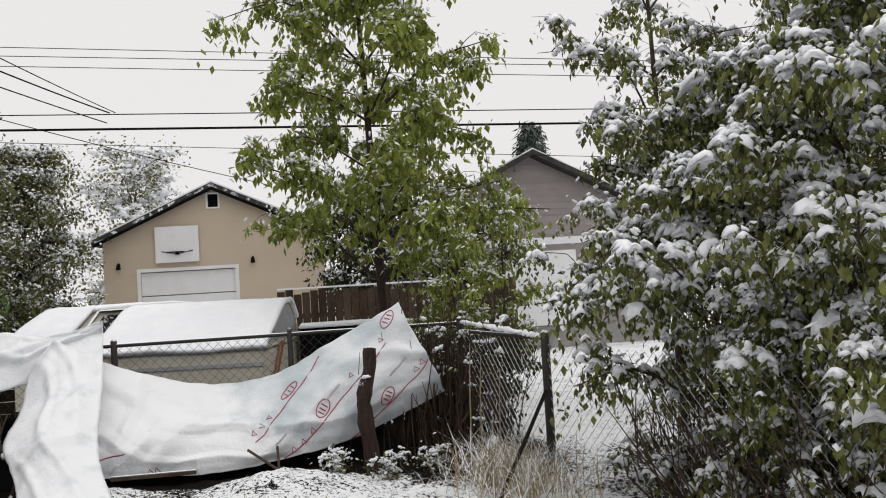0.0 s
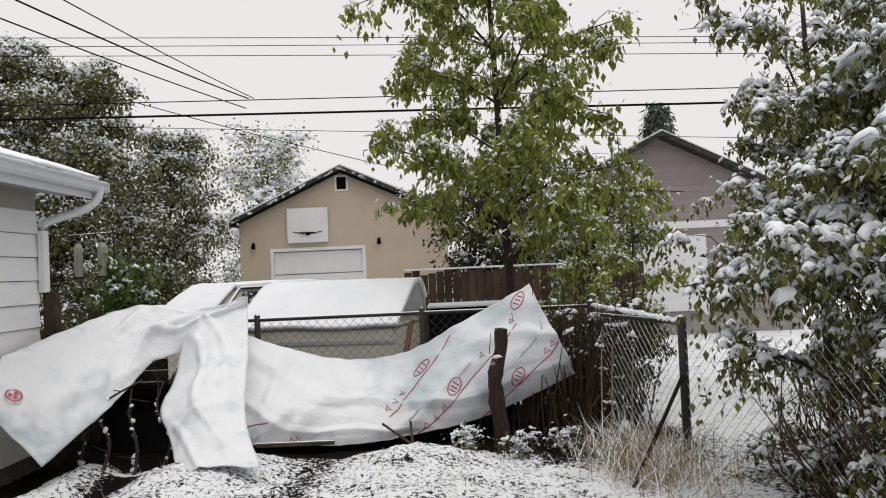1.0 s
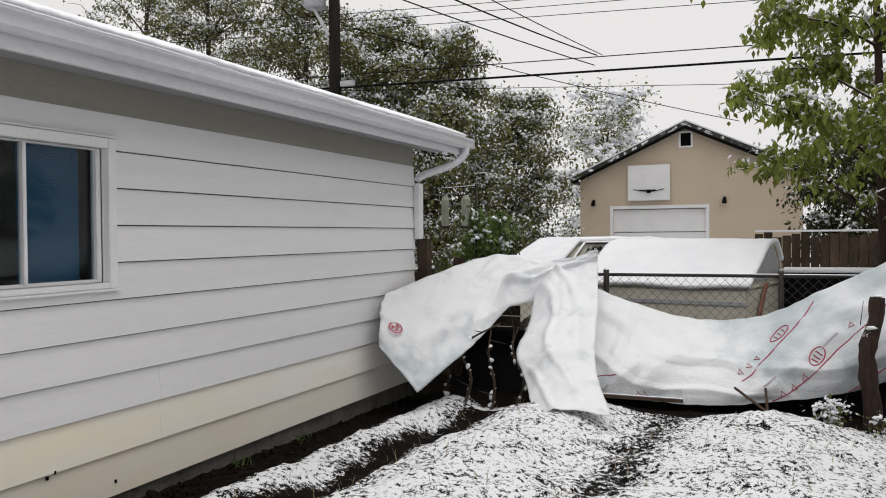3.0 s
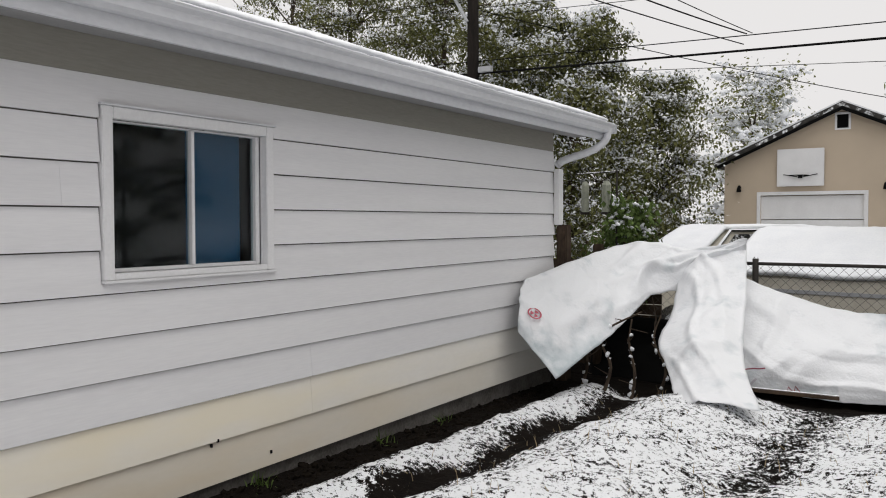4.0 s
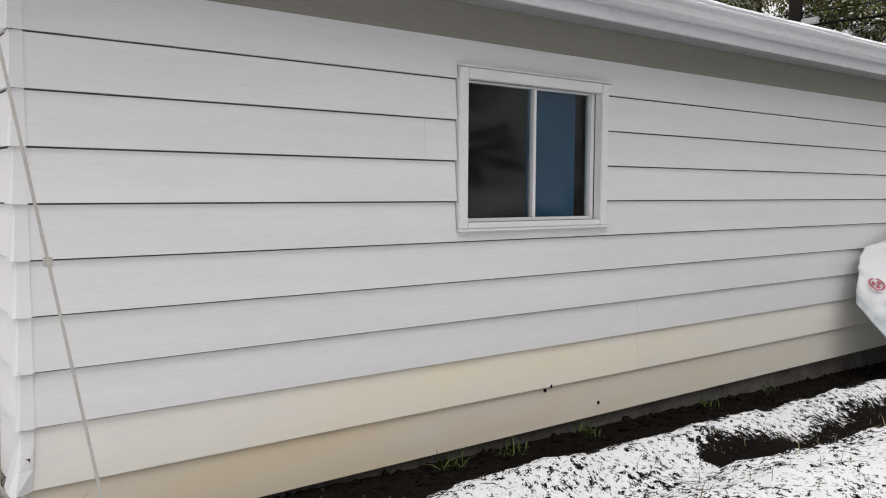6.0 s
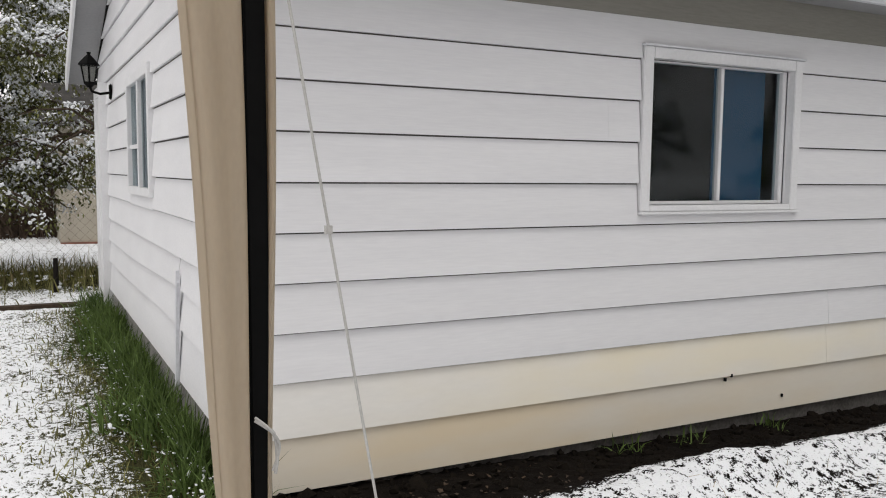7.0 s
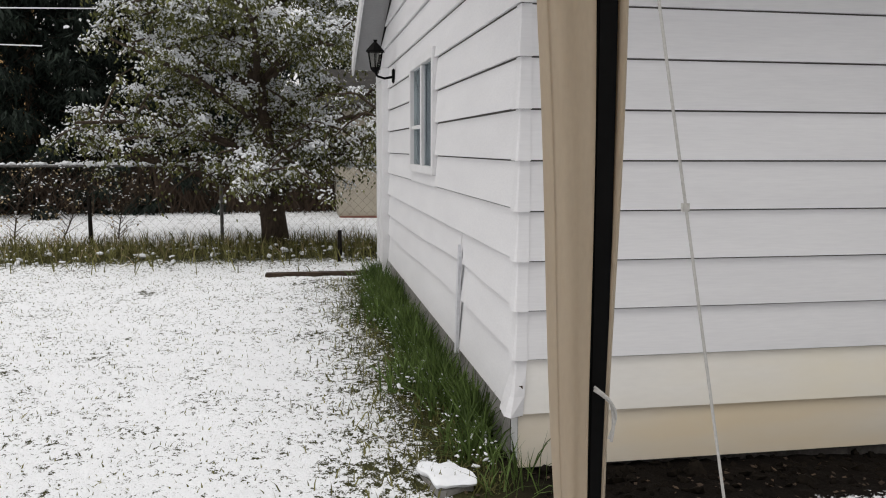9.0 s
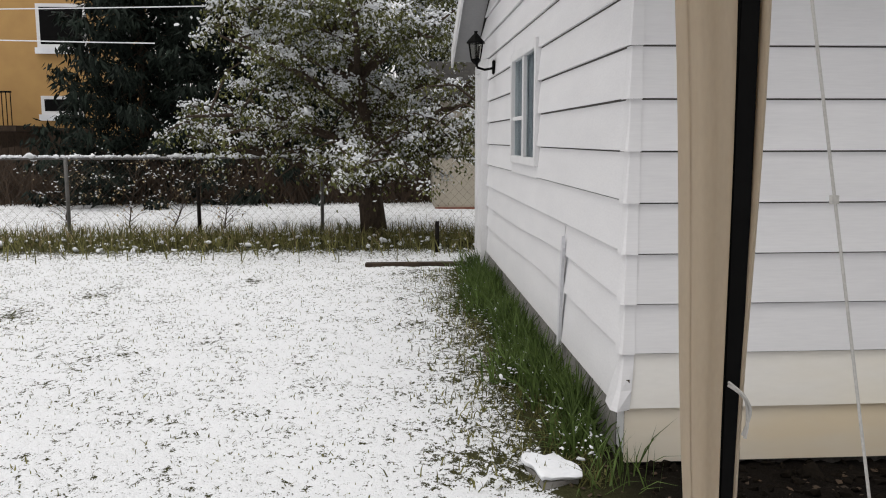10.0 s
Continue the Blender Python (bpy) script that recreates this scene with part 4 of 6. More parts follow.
# ---- canopy leg with its gathered curtain ----
def canopy_leg():
    t = thing("canopy_leg", (2.30, -0.518, ground_z(2.25, -0.49).item()), "folding canopy leg with a gathered beige curtain tied to it", "canopy")
    t.matrix_world = pose(2.236, -0.480, ground_z(2.25, -0.49).item(), 0.9, 1.8, 0)
    # Black leg fills the dark gap between the curtain's two edges.
    part("leg", block(-0.012, 0.022, -0.004, 0.030, 0, 2.5, 0.003), BLACK, t, "black leg in the gap of the gathered curtain")
    part("foot_plate", block(-0.05, 0.05, -0.05, 0.05, 0, 0.008), BLACK, t)
    def drape(offs, name, least=0.34):
        bm = bmesh.new()
        rows = []
        nz = 50
        for j in range(nz + 1):
            z = 0.02 + 2.45 * j / nz
            w = least + (1 - least) * min(1, max(0, (z - 0.65) / 1.07)) + 0.3 * max(0, (z - 1.72))
            rows.append([bm.verts.new((px + 0.006 * math.sin(3 * z + 40 * py), py * w * 0.93 + 0.004 * math.sin(5 * z + 9 * px), z)) for px, py in offs])
        for r0, r1 in zip(rows, rows[1:]):
            for i in range(len(offs) - 1):
                bm.faces.new((r0[i], r0[i + 1], r1[i + 1], r1[i]))
        bmesh.ops.solidify(bm, geom=bm.faces[:], thickness=0.0015)
        part(name, bm, CURTAIN, t, smooth=True)
    left = [(tx, ty) for tx, ty in spline([(-0.01, -0.006), (0.022, -0.008), (0.034, -0.022), (0.030, -0.046), (0.038, -0.070), (0.034, -0.086), (0.014, -0.094), (0.010, -0.100), (-0.03, -0.102), (-0.04, -0.05)], 40)]
    right = [(tx, ty) for tx, ty in spline([(-0.02, 0.028), (-0.01, 0.036), (0.027, 0.033), (0.025, 0.045), (-0.02, 0.052)], 16)]
    drape(left, "curtain")
    drape(right, "curtain_edge", 0.72)
    tie = bmesh.new()
    tube(tie, [tuple(p) for p in spline([(0.03, 0.0, 1.08), (0.04, 0.015, 1.07), (0.032, 0.032, 1.05), (0.030, 0.036, 1.01), (0.032, 0.032, 0.985)], 14)], 0.0032, 6)
    tube(tie, [tuple(p) for p in spline([(0.03, 0.0, 1.085), (0.045, 0.022, 1.065), (0.032, 0.040, 1.03), (0.030, 0.028, 0.99)], 14)], 0.0024, 6)
    part("tie", tie, ROPE, t, "knotted white tie")
canopy_leg()
rp = bmesh.new()
tube(rp, [(2.48, -0.63, 2.45), (2.485, -0.36, 0.95), (2.49, -0.18, ground_z(2.5, -0.2).item())], 0.0024, 6)
for z, y in ((1.36, -0.434), (0.80, -0.333)):
    box(rp, 2.478, 2.486, y - 0.005, y + 0.005, z - 0.006, z + 0.006)
guy = thing("guy_line", (2.5, -0.2, 0), "thin white canopy guy line pulled down to the ground", "rope")
bmesh.ops.translate(rp, verts=rp.verts, vec=(-2.5, 0.2, 0))
part("cord", rp, ROPE, guy)


# ---- chain-link fences ----
def chain_fence(name, a, b, top, posts, label, cell=0.05, sag=0.0, wire_r=0.0030, wire=None, rail=True, post_h=0.05, steel=None):
    a, b = np.array(a, float), np.array(b, float)
    length = np.linalg.norm(b - a)
    d = (b - a) / length
    t = thing(name, (a[0], a[1], ground_z(*a).item()), label, "fence")
    zb = ground_z(*a).item()
    h = top - zb
    rows = max(int(h / cell), 4)
    n = int(length / cell)
    bm = bmesh.new()
    nrm = np.array([-d[1], d[0]])
    for i in range(n):
        pts = []
        for j in range(rows + 1):
            s = (i + ((i + j) % 2)) * cell
            if s > length:
                s = length
            q = d * s + nrm * 0.003 * (1 if (i + j) % 2 else -1)
            pts.append((q[0], q[1], 0.03 + (h - 0.03) * j / rows))
        tube(bm, pts, wire_r, 3, cap=False)
    part("chain_link", bm, wire or WIRE, t, "rusty chain-link mesh")
    if rail:
        m = 24
        part("top_rail", tube(bmesh.new(), [(d[0] * length * i / m, d[1] * length * i / m, h - sag * math.sin(math.pi * i / m)) for i in range(m + 1)], 0.021, 8), steel or METAL, t, smooth=True)
    for s, r in posts:
        q = d * s * length
        part("post", tube(bmesh.new(), [(q[0], q[1], -0.3), (q[0], q[1], h + post_h), (q[0], q[1], h + post_h + 0.02)], [r, r, r * 0.4], 10), steel or METAL, t, smooth=True)
    return t


FY = 8.75
chain_fence("chain_link_fence", (0.15, FY), (5.6, FY), 1.09, ((0.0, 0.03), (0.33, 0.032), (0.66, 0.028), (1.0, 0.045)), "dark chain-link fence with a steel top rail")
chain_fence("chain_link_fence", (5.6, FY), (6.08, 7.0), 1.0, ((1.0, 0.04),), "snow-caught chain-link fence running to a braced post", wire_r=0.0024, wire=snowed(WIRE.copy(), 0.15, 80))
chain_fence("chain_link_fence", (6.08, 7.0), (7.6, 2.4), 0.95, ((0.5, 0.04), (1.0, 0.04)), "snow-caught chain-link fence under the shrub", rail=False, wire_r=0.0024, wire=snowed(WIRE.copy(), 0.15, 80))
BX, BY = 5.38, 6.15
brace = thing("fence_brace", (BX, BY, ground_z(BX, BY).item()), "rusty pipe bracing the fence post", "brace")
part("pipe", tube(bmesh.new(), [(0, 0, -0.05), (6.05 - BX, 6.96 - BY, 0.72)], 0.018, 8), POLE_WOOD, brace, smooth=True)
cap = thing("rail_snow", (5.6, FY, 1.12), "ridge of snow on the fence rail", "snow", kind="stuff")
rng = np.random.default_rng(3)
s = rng.uniform(0.02, 1, 420)
v, f = clump_mesh(np.stack([s * 0.48, s * -1.75, -0.018 - 0.09 * s], -1), 0.019, rng, flat=0.6)
array_part("snow_ridge", v, f, SNOW, cap, smooth=True)


# ---- plastic wrap over the fence ----
def polyline(points, n):
    P = np.array(points, float)
    t = np.linspace(0, len(P) - 1, n)
    return np.stack([np.interp(t, range(len(P)), P[:, k]) for k in range(3)], -1)


def patch(tops, bottoms, nu, nv, sag, rough, seed, crisp=False):
    """A hanging sheet between two edges, with folds."""
    A, B = spline(tops, nu + 1), (polyline if crisp else spline)(bottoms, nu + 1)
    g = np.zeros((nv + 1, nu + 1, 3))
    for j in range(nv + 1):
        f = j / nv
        g[j] = A * (1 - f) + B * f
        g[j] += sag * math.sin(math.pi * f)
    for j in range(nv + 1):
        for i in range(nu + 1):
            p = Vector(g[j, i])
            e = math.sin(math.pi * min(1, j / nv + 0.05))
            g[j, i] += rough * e * np.array(noise.noise_vector(p * 1.6 + Vector((seed, 0, 0)))) + 0.12 * rough * np.array(noise.noise_vector(p * 8 + Vector((0, seed, 0))))
            for a, b, c in ((2.6, 1.1, 0.1), (1.7, -2.3, 0.6), (4.3, 0.7, 0.35)):
                q = a * i / nu + b * j / nv + c + 0.5 * noise.noise(p * 1.3 + Vector((c, seed, 0)))
                g[j, i] += np.array((0.0, -0.55, 0.35)) * rough * 0.8 * e * max(0.0, 1 - 4.5 * abs(q - math.floor(q) - 0.5))
    return g


def sheet_part(name, g, parent, mat=None, label=""):
    nv, nu = g.shape[0] - 1, g.shape[1] - 1
    idx = np.arange((nv + 1) * (nu + 1)).reshape(nv + 1, nu + 1)
    q = np.stack([idx[:-1, :-1], idx[1:, :-1], idx[1:, 1:], idx[:-1, 1:]], -1).reshape(-1, 4)
    ob = array_part(name, g.reshape(-1, 3), q, mat or SHEET, parent, label, smooth=True)
    so = ob.modifiers.new("thickness", "SOLIDIFY")
    so.thickness, so.offset = 0.006, 0.0
    return ob


def on_patch(g, u, v):
    nv, nu = g.shape[0] - 1, g.shape[1] - 1
    a, b = min(max(u, 0), 0.9999) * nu, min(max(v, 0), 0.9999) * nv
    i, j = int(a), int(b)
    p = (g[j, i] * (1 - a + i) + g[j, i + 1] * (a - i)) * (1 - b + j) + (g[j + 1, i] * (1 - a + i) + g[j + 1, i + 1] * (a - i)) * (b - j)
    n = np.cross(g[j, i + 1] - g[j, i], g[j + 1, i] - g[j, i])
    n = n / np.linalg.norm(n)
    if n[1] > 0:
        n = -n
    return p + n * 0.008


def print_line(g, name, uvs, width, parent, mat, closed=False):
    pts = [on_patch(g, *q) for q in uvs]
    bm = bmesh.new()
    m = len(pts)
    rows = []
    for i, p in enumerate(pts):
        if closed:
            d = pts[(i + 1) % m] - pts[i - 1]
        else:
            d = pts[min(i + 1, m - 1)] - pts[max(i - 1, 0)]
        d = d / (np.linalg.norm(d) + 1e-9)
        w = np.cross(d, (0, 1, 0.3))
        w = w / (np.linalg.norm(w) + 1e-9) * width / 2
        rows.append((bm.verts.new(p - w), bm.verts.new(p + w)))
    for i in range(m if closed else m - 1):
        r0, r1 = rows[i], rows[(i + 1) % m]
        bm.faces.new((r0[0], r1[0], r1[1], r0[1]))
    part(name, bm, mat, parent)


def wrap_material():
    """Thin grey-blue film with snow lying where the cover value is high."""
    m = SHEET.copy()
    m.name = "snowed_plastic_wrap"
    n, l = m.node_tree.nodes, m.node_tree.links
    b = n["Principled BSDF"]
    a = n.new("ShaderNodeAttribute")
    a.attribute_name = "cover"
    co, no, no2 = n["Texture Coordinate"], n.new("ShaderNodeTexNoise"), n.new("ShaderNodeTexNoise")
    no.inputs["Scale"].default_value, no.inputs["Detail"].default_value = 5, 8
    no2.inputs["Scale"].default_value, no2.inputs["Detail"].default_value = 2.6, 3
    l.new(co.outputs["Object"], no.inputs["Vector"])
    l.new(co.outputs["Object"], no2.inputs["Vector"])
    film = n.new("ShaderNodeValToRGB")
    film.color_ramp.elements[0].position, film.color_ramp.elements[1].position = 0.38, 0.62
    film.color_ramp.elements[0].color, film.color_ramp.elements[1].color = (0.46, 0.52, 0.55, 1), (0.70, 0.72, 0.75, 1)
    l.new(no2.outputs["Fac"], film.inputs["Fac"])
    ad = n.new("ShaderNodeMath")
    l.new(a.outputs["Fac"], ad.inputs[0])
    l.new(no.outputs["Fac"], ad.inputs[1])
    mr = n.new("ShaderNodeMapRange")
    mr.inputs["From Min"].default_value, mr.inputs["From Max"].default_value = 0.84, 1.10
    l.new(ad.outputs[0], mr.inputs["Value"])
    mix = n.new("ShaderNodeMix")
    mix.data_type = "RGBA"
    l.new(mr.outputs[0], mix.inputs["Factor"])
    l.new(film.outputs["Color"], mix.inputs[6])
    mix.inputs[7].default_value = (0.77, 0.785, 0.81, 1)
    l.new(mix.outputs[2], b.inputs["Base Color"])
    bp = n.new("ShaderNodeBump")
    bp.inputs["Strength"].default_value, bp.inputs["Distance"].default_value = 0.3, 0.02
    l.new(mr.outputs[0], bp.inputs["Height"])
    l.new(n["Bump"].outputs[0], bp.inputs["Normal"])
    l.new(bp.outputs[0], b.inputs["Normal"])
    return m


WRAP = wrap_material()


def cover_on(ob, g, rule):
    nv, nu = g.shape[0] - 1, g.shape[1] - 1
    a = ob.data.attributes.new("cover", "FLOAT", "POINT")
    a.data.foreach_set("value", [rule(i / nu, j / nv) for j in range(nv + 1) for i in range(nu + 1)])


wrap = thing("plastic_wrap", (1.9, FY, 0), "white printed plastic wrap draped over the fence, sagging with snow", "plastic sheet")
wrap.matrix_world = Matrix()
W_TOP = [(1.72, 8.62, 1.00), (2.05, 8.64, 0.86), (2.38, 8.66, 0.75), (2.93, 8.66, 0.63), (3.58, 8.66, 0.69), (4.16, 8.64, 0.97), (4.92, 8.55, 1.36)]
W_BOT = [(1.95, 7.75, -0.05), (2.25, 7.80, -0.09), (2.60, 7.9, -0.12), (3.05, 7.95, -0.14), (3.70, 8.0, -0.07), (4.40, 8.2, 0.05), (5.35, 8.45, 0.40)]
G_RIGHT = patch(W_TOP, W_BOT, 120, 70, np.array([0, -0.22, -0.10]), 0.08, 3)
cover_on(sheet_part("sagging_wrap", G_RIGHT, wrap, WRAP), G_RIGHT, lambda u, v: 0.72 - 0.75 * max(0.0, (u - 0.45 - 0.22 * v) / 0.25) - 0.45 * max(0.0, (v - 0.72) / 0.28) * (u < 0.45) - 0.30 * math.exp(-((u - 0.05) / 0.07) ** 2) * math.exp(-((v - 0.55) / 0.3) ** 2))
F_TOP = [(0.08, 7.08, 0.95), (0.23, 7.9, 1.11), (0.53, 8.62, 1.28), (0.93, 8.66, 1.29), (1.30, 8.66, 1.22), (1.88, 8.66, 1.30)]
F_BOT = [(0.22, 6.6, 0.48), (0.62, 6.6, 0.07), (0.85, 7.5, 0.42), (0.97, 8.25, 0.74), (1.22, 8.4, 0.80), (1.88, 8.6, 1.22)]
G_FLAP = patch(F_TOP, F_BOT, 70, 36, np.array([0.0, -0.08, 0.04]), 0.09, 11, True)
cover_on(sheet_part("hanging_flap", G_FLAP, wrap, WRAP), G_FLAP, lambda u, v: 0.66 - 0.35 * max(0.0, (v - 0.6) / 0.4) * (u < 0.4))
E_L = [(1.20, 8.50, 0.92), (1.27, 8.0, 0.60), (1.30, 7.5, 0.36), (1.53, 7.05, 0.16), (1.80, 6.45, -0.03)]
E_R = [(1.87, 8.66, 1.30), (2.0, 8.1, 0.85), (2.08, 7.6, 0.50), (2.20, 7.1, 0.25), (2.46, 6.45, 0.02)]
G_FOOT = np.transpose(patch(E_L, E_R, 44, 30, np.array([0, -0.12, 0.05]), 0.09, 23), (1, 0, 2))
cover_on(sheet_part("trailing_end", G_FOOT, wrap, WRAP), G_FOOT, lambda u, v: 0.62)


def ring(u, v, ru, rv, turn, n=28):
    return [(u + ru * math.cos(t) * math.cos(turn) - rv * math.sin(t) * math.sin(turn), v + ru * math.cos(t) * math.sin(turn) * 2.2 + rv * math.sin(t) * math.cos(turn) * 2.2)
            for t in [2 * math.pi * k / n for k in range(n)]]


def seg(u0, v0, u1, v1, n=14):
    return [(u0 + (u1 - u0) * i / n, v0 + (v1 - v0) * i / n) for i in range(n + 1)]


def metric(g, u, v):
    """Steps of u and v that make one metre on the sheet."""
    p = on_patch(g, u, v)
    return 0.02 / max(np.linalg.norm(on_patch(g, u + 0.02, v) - p), 0.005), 0.02 / max(np.linalg.norm(on_patch(g, u, v + 0.02) - p), 0.005)


for u0, v0, u1, v1 in ((0.60, 0.60, 0.80, 0.06), (0.66, 0.98, 0.93, 0.22), (0.82, 0.99, 0.995, 0.50), (0.04, 0.82, 0.18, 0.72), (0.24, 0.99, 0.33, 0.93)):
    print_line(G_RIGHT, "red_stripe", seg(u0, v0, u1, v1), 0.012, wrap, RED_PRINT)
for u, v in ((0.79, 0.52), (0.90, 0.68), (0.955, 0.07), (0.71, 0.20)):
    su, sv = metric(G_RIGHT, u, v)
    print_line(G_RIGHT, "print_ring", [(u + (0.105 * math.cos(t) * 0.75 + 0.06 * math.sin(t) * 0.66) * su, v + (-0.105 * math.cos(t) * 0.66 + 0.06 * math.sin(t) * 0.75) * sv) for t in [2 * math.pi * k / 28 for k in range(28)]], 0.012, wrap, RED_PRINT, closed=True)
    for k in (-1, 0, 1):
        cu, cv = u + 0.045 * k * 0.75 * su, v - 0.045 * k * 0.66 * sv
        print_line(G_RIGHT, "print_bar", seg(cu - 0.022 * su, cv - 0.026 * sv, cu + 0.022 * su, cv + 0.026 * sv, 3), 0.014, wrap, RED_PRINT)
for u, v in ((0.60, 0.50), (0.625, 0.44), (0.65, 0.37), (0.69, 0.86), (0.72, 0.79), (0.75, 0.70), (0.86, 0.33), (0.89, 0.26), (0.925, 0.18), (0.955, 0.55), (0.975, 0.50), (0.85, 0.86), (0.27, 0.92), (0.30, 0.90)):
    su, sv = metric(G_RIGHT, u, v)
    print_line(G_RIGHT, "print_mark", [(u + 0.032 * math.cos(t) * su, v + 0.032 * math.sin(t) * sv) for t in (0.4, 2.5, 4.6)], 0.012, wrap, RED_PRINT, closed=True)
for u, v in ((0.67, 0.66), (0.82, 0.42), (0.93, 0.45), (0.12, 0.9)):
    print_line(G_RIGHT, "print_bar", seg(u - 0.018, v + 0.05, u + 0.018, v - 0.05, 4), 0.022, wrap, GREY_PRINT)
disc = bmesh.new()
c0 = on_patch(G_FLAP, 0.075, 0.62)
def disc_at(r0, r1, a0, a1, n=20):
    return [(r, a0 + (a1 - a0) * i / n) for i in range(n + 1) for r in (r0, r1)]
ex = on_patch(G_FLAP, 0.12, 0.62) - c0
ey = on_patch(G_FLAP, 0.075, 0.42) - c0
ex, ey = ex / np.linalg.norm(ex), ey / np.linalg.norm(ey)
nn = np.cross(ex, ey)
nn = nn * (-1 if nn[1] > 0 else 1) * 0.02
for r0, r1, a0, a1 in ((0.058, 0.075, 0, 6.2832), (0.008, 0.046, 0.3, 1.5), (0.008, 0.046, 2.5, 3.7), (0.008, 0.046, 4.6, 5.7)):
    n = 24
    prev = None
    for i in range(n + 1):
        t = a0 + (a1 - a0) * i / n
        cur = [disc.verts.new(c0 + nn + (ex * math.cos(t) + ey * math.sin(t)) * r) for r in (r0 + 0.001, r1)]
        if prev:
            disc.faces.new((prev[0], cur[0], cur[1], prev[1]))
        prev = cur
part("red_emblem", disc, RED_PRINT, wrap, "round red printed emblem")


# ---- black sheet added to darken the gap, boards and twigs under the wrap ----
cloth = thing("dark_gap_sheet", (2.6, 8.62, -0.25), "black sheet added to darken the gap along the foot of the fence", "cloth")
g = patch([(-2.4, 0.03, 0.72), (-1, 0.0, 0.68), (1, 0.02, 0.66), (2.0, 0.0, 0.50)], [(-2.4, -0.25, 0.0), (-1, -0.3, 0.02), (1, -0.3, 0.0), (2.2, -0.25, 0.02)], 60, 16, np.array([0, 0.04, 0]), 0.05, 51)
sheet_part("black_sheet", g, cloth, BLACK)
lath = thing("loose_lath", (2.15, 7.62, ground_z(2.15, 7.62).item()), "dark snow-topped lath lying under the wrap", "lath")
part("board", block(0, 0.75, -0.02, 0.02, 0.06, 0.10, 0.004), snowed(WOOD.copy(), 0.3), lath)
for x, y, dx, dz in ((3.35, 7.75, 0.35, -0.12), (3.62, 7.8, 0.03, -0.18)):
    p = thing("loose_lath", (x, y, 0.06), "dark broken lath leaning under the wrap", "lath")
    part("stick", tube(bmesh.new(), [(0, 0.05, 0.02), (dx, -0.25, dz - 0.05)], 0.013, 5), WOOD, p)
rng = np.random.default_rng(77)
for j, (x, y) in enumerate(((0.75, 7.45), (1.0, 7.55), (1.2, 7.75), (0.45, 7.6))):
    t = thing("dead_plant", (x, y, ground_z(x, y).item()), "bare brown dead plant caked with snow", "plant", "dead plants under the wrap")
    pts = spline([(0, 0, -0.05), (rng.normal(0.05, 0.05), 0.02, 0.25), (rng.normal(0, 0.08), 0.05, 0.55), (rng.normal(0.1, 0.1), 0.1, 0.8)], 14)
    bm = tube(bmesh.new(), pts, list(np.linspace(0.022, 0.008, 14)), 6)
    for k in range(5):
        q = pts[3 + 2 * k]
        tube(bm, [tuple(q), tuple(q + rng.normal(0, 0.12, 3) + [0, 0, 0.08])], [0.008, 0.003], 4)
    part("stem", bm, BARK, t, smooth=True)
    v, f = clump_mesh(pts[2:11] + rng.normal(0, 0.012, (9, 3)), 0.022, rng, flat=0.9)
    tagged(array_part("snow_crust", v, f, SNOW, t, smooth=True), kind="stuff")
gate = thing("wood_post", (0.08, 7.98, ground_z(0.08, 7.98).item()), "weathered brown fence post against the garage corner", "post")
part("timber", block(-0.06, 0.06, -0.07, 0.07, -0.2, 1.72, 0.01), WOOD, gate)
gate = thing("wood_post", (0.28, 8.5, ground_z(0.28, 8.5).item()), "weathered brown fence post behind the garage corner", "post")
part("timber", block(-0.05, 0.05, -0.05, 0.05, -0.2, 1.5, 0.01), WOOD, gate)
brd = thing("wood_fence_panel", (-1.1, 9.2, -0.25), "dark weathered board fence behind the garage", "fence")
for i in range(10):
    part("board", block(-1.4 + 0.01, 1.9, -0.015, 0.015, 0.02 + 0.13 * i, 0.14 + 0.13 * i), WOOD, brd)
fd = thing("feeder_hook", (0.35, 8.9, -0.25), "thin metal hook pole with two hanging bird feeders", "bird feeder")
part("pole", tube(bmesh.new(), [(0, 0, 0), (0, 0, 2.40)], 0.012, 8), METAL, fd)
part("arm", tube(bmesh.new(), [(0.02, 0, 2.38), (-0.5, 0, 2.36)], 0.009, 6), METAL, fd)
for x, r in ((-0.40, 0.045), (-0.13, 0.055)):
    tb = part("seed_tube", tube(bmesh.new(), [(x, 0, 1.90), (x, 0, 1.93), (x, 0, 2.22), (x, 0, 2.27)], [r * 0.9, r, r, r * 0.5], 12), material("cloudy_plastic", (0.35, 0.36, 0.28), (0.22, 0.24, 0.2), rough=0.4), fd, "cloudy seed tube")
    part("wire", tube(bmesh.new(), [(x, 0, 2.26), (x, 0, 2.37)], 0.003, 4), WIRE, tb)
    part("tray", tube(bmesh.new(), [(x, 0, 1.87), (x, 0, 1.90)], [r * 1.2, r * 1.3], 12), METAL, tb)
tree("evergreen_sprig", "small dark green bush behind the wrap", (0.42, 9.15, -0.25), (0.45, 9.1, 1.75), 0.03, 16, 0.34, 2600, 0.07, 90, 0.022, GRASS, 84, "shrub", cluster=0.07, droop=0.9, twigs=6, start=0.5)

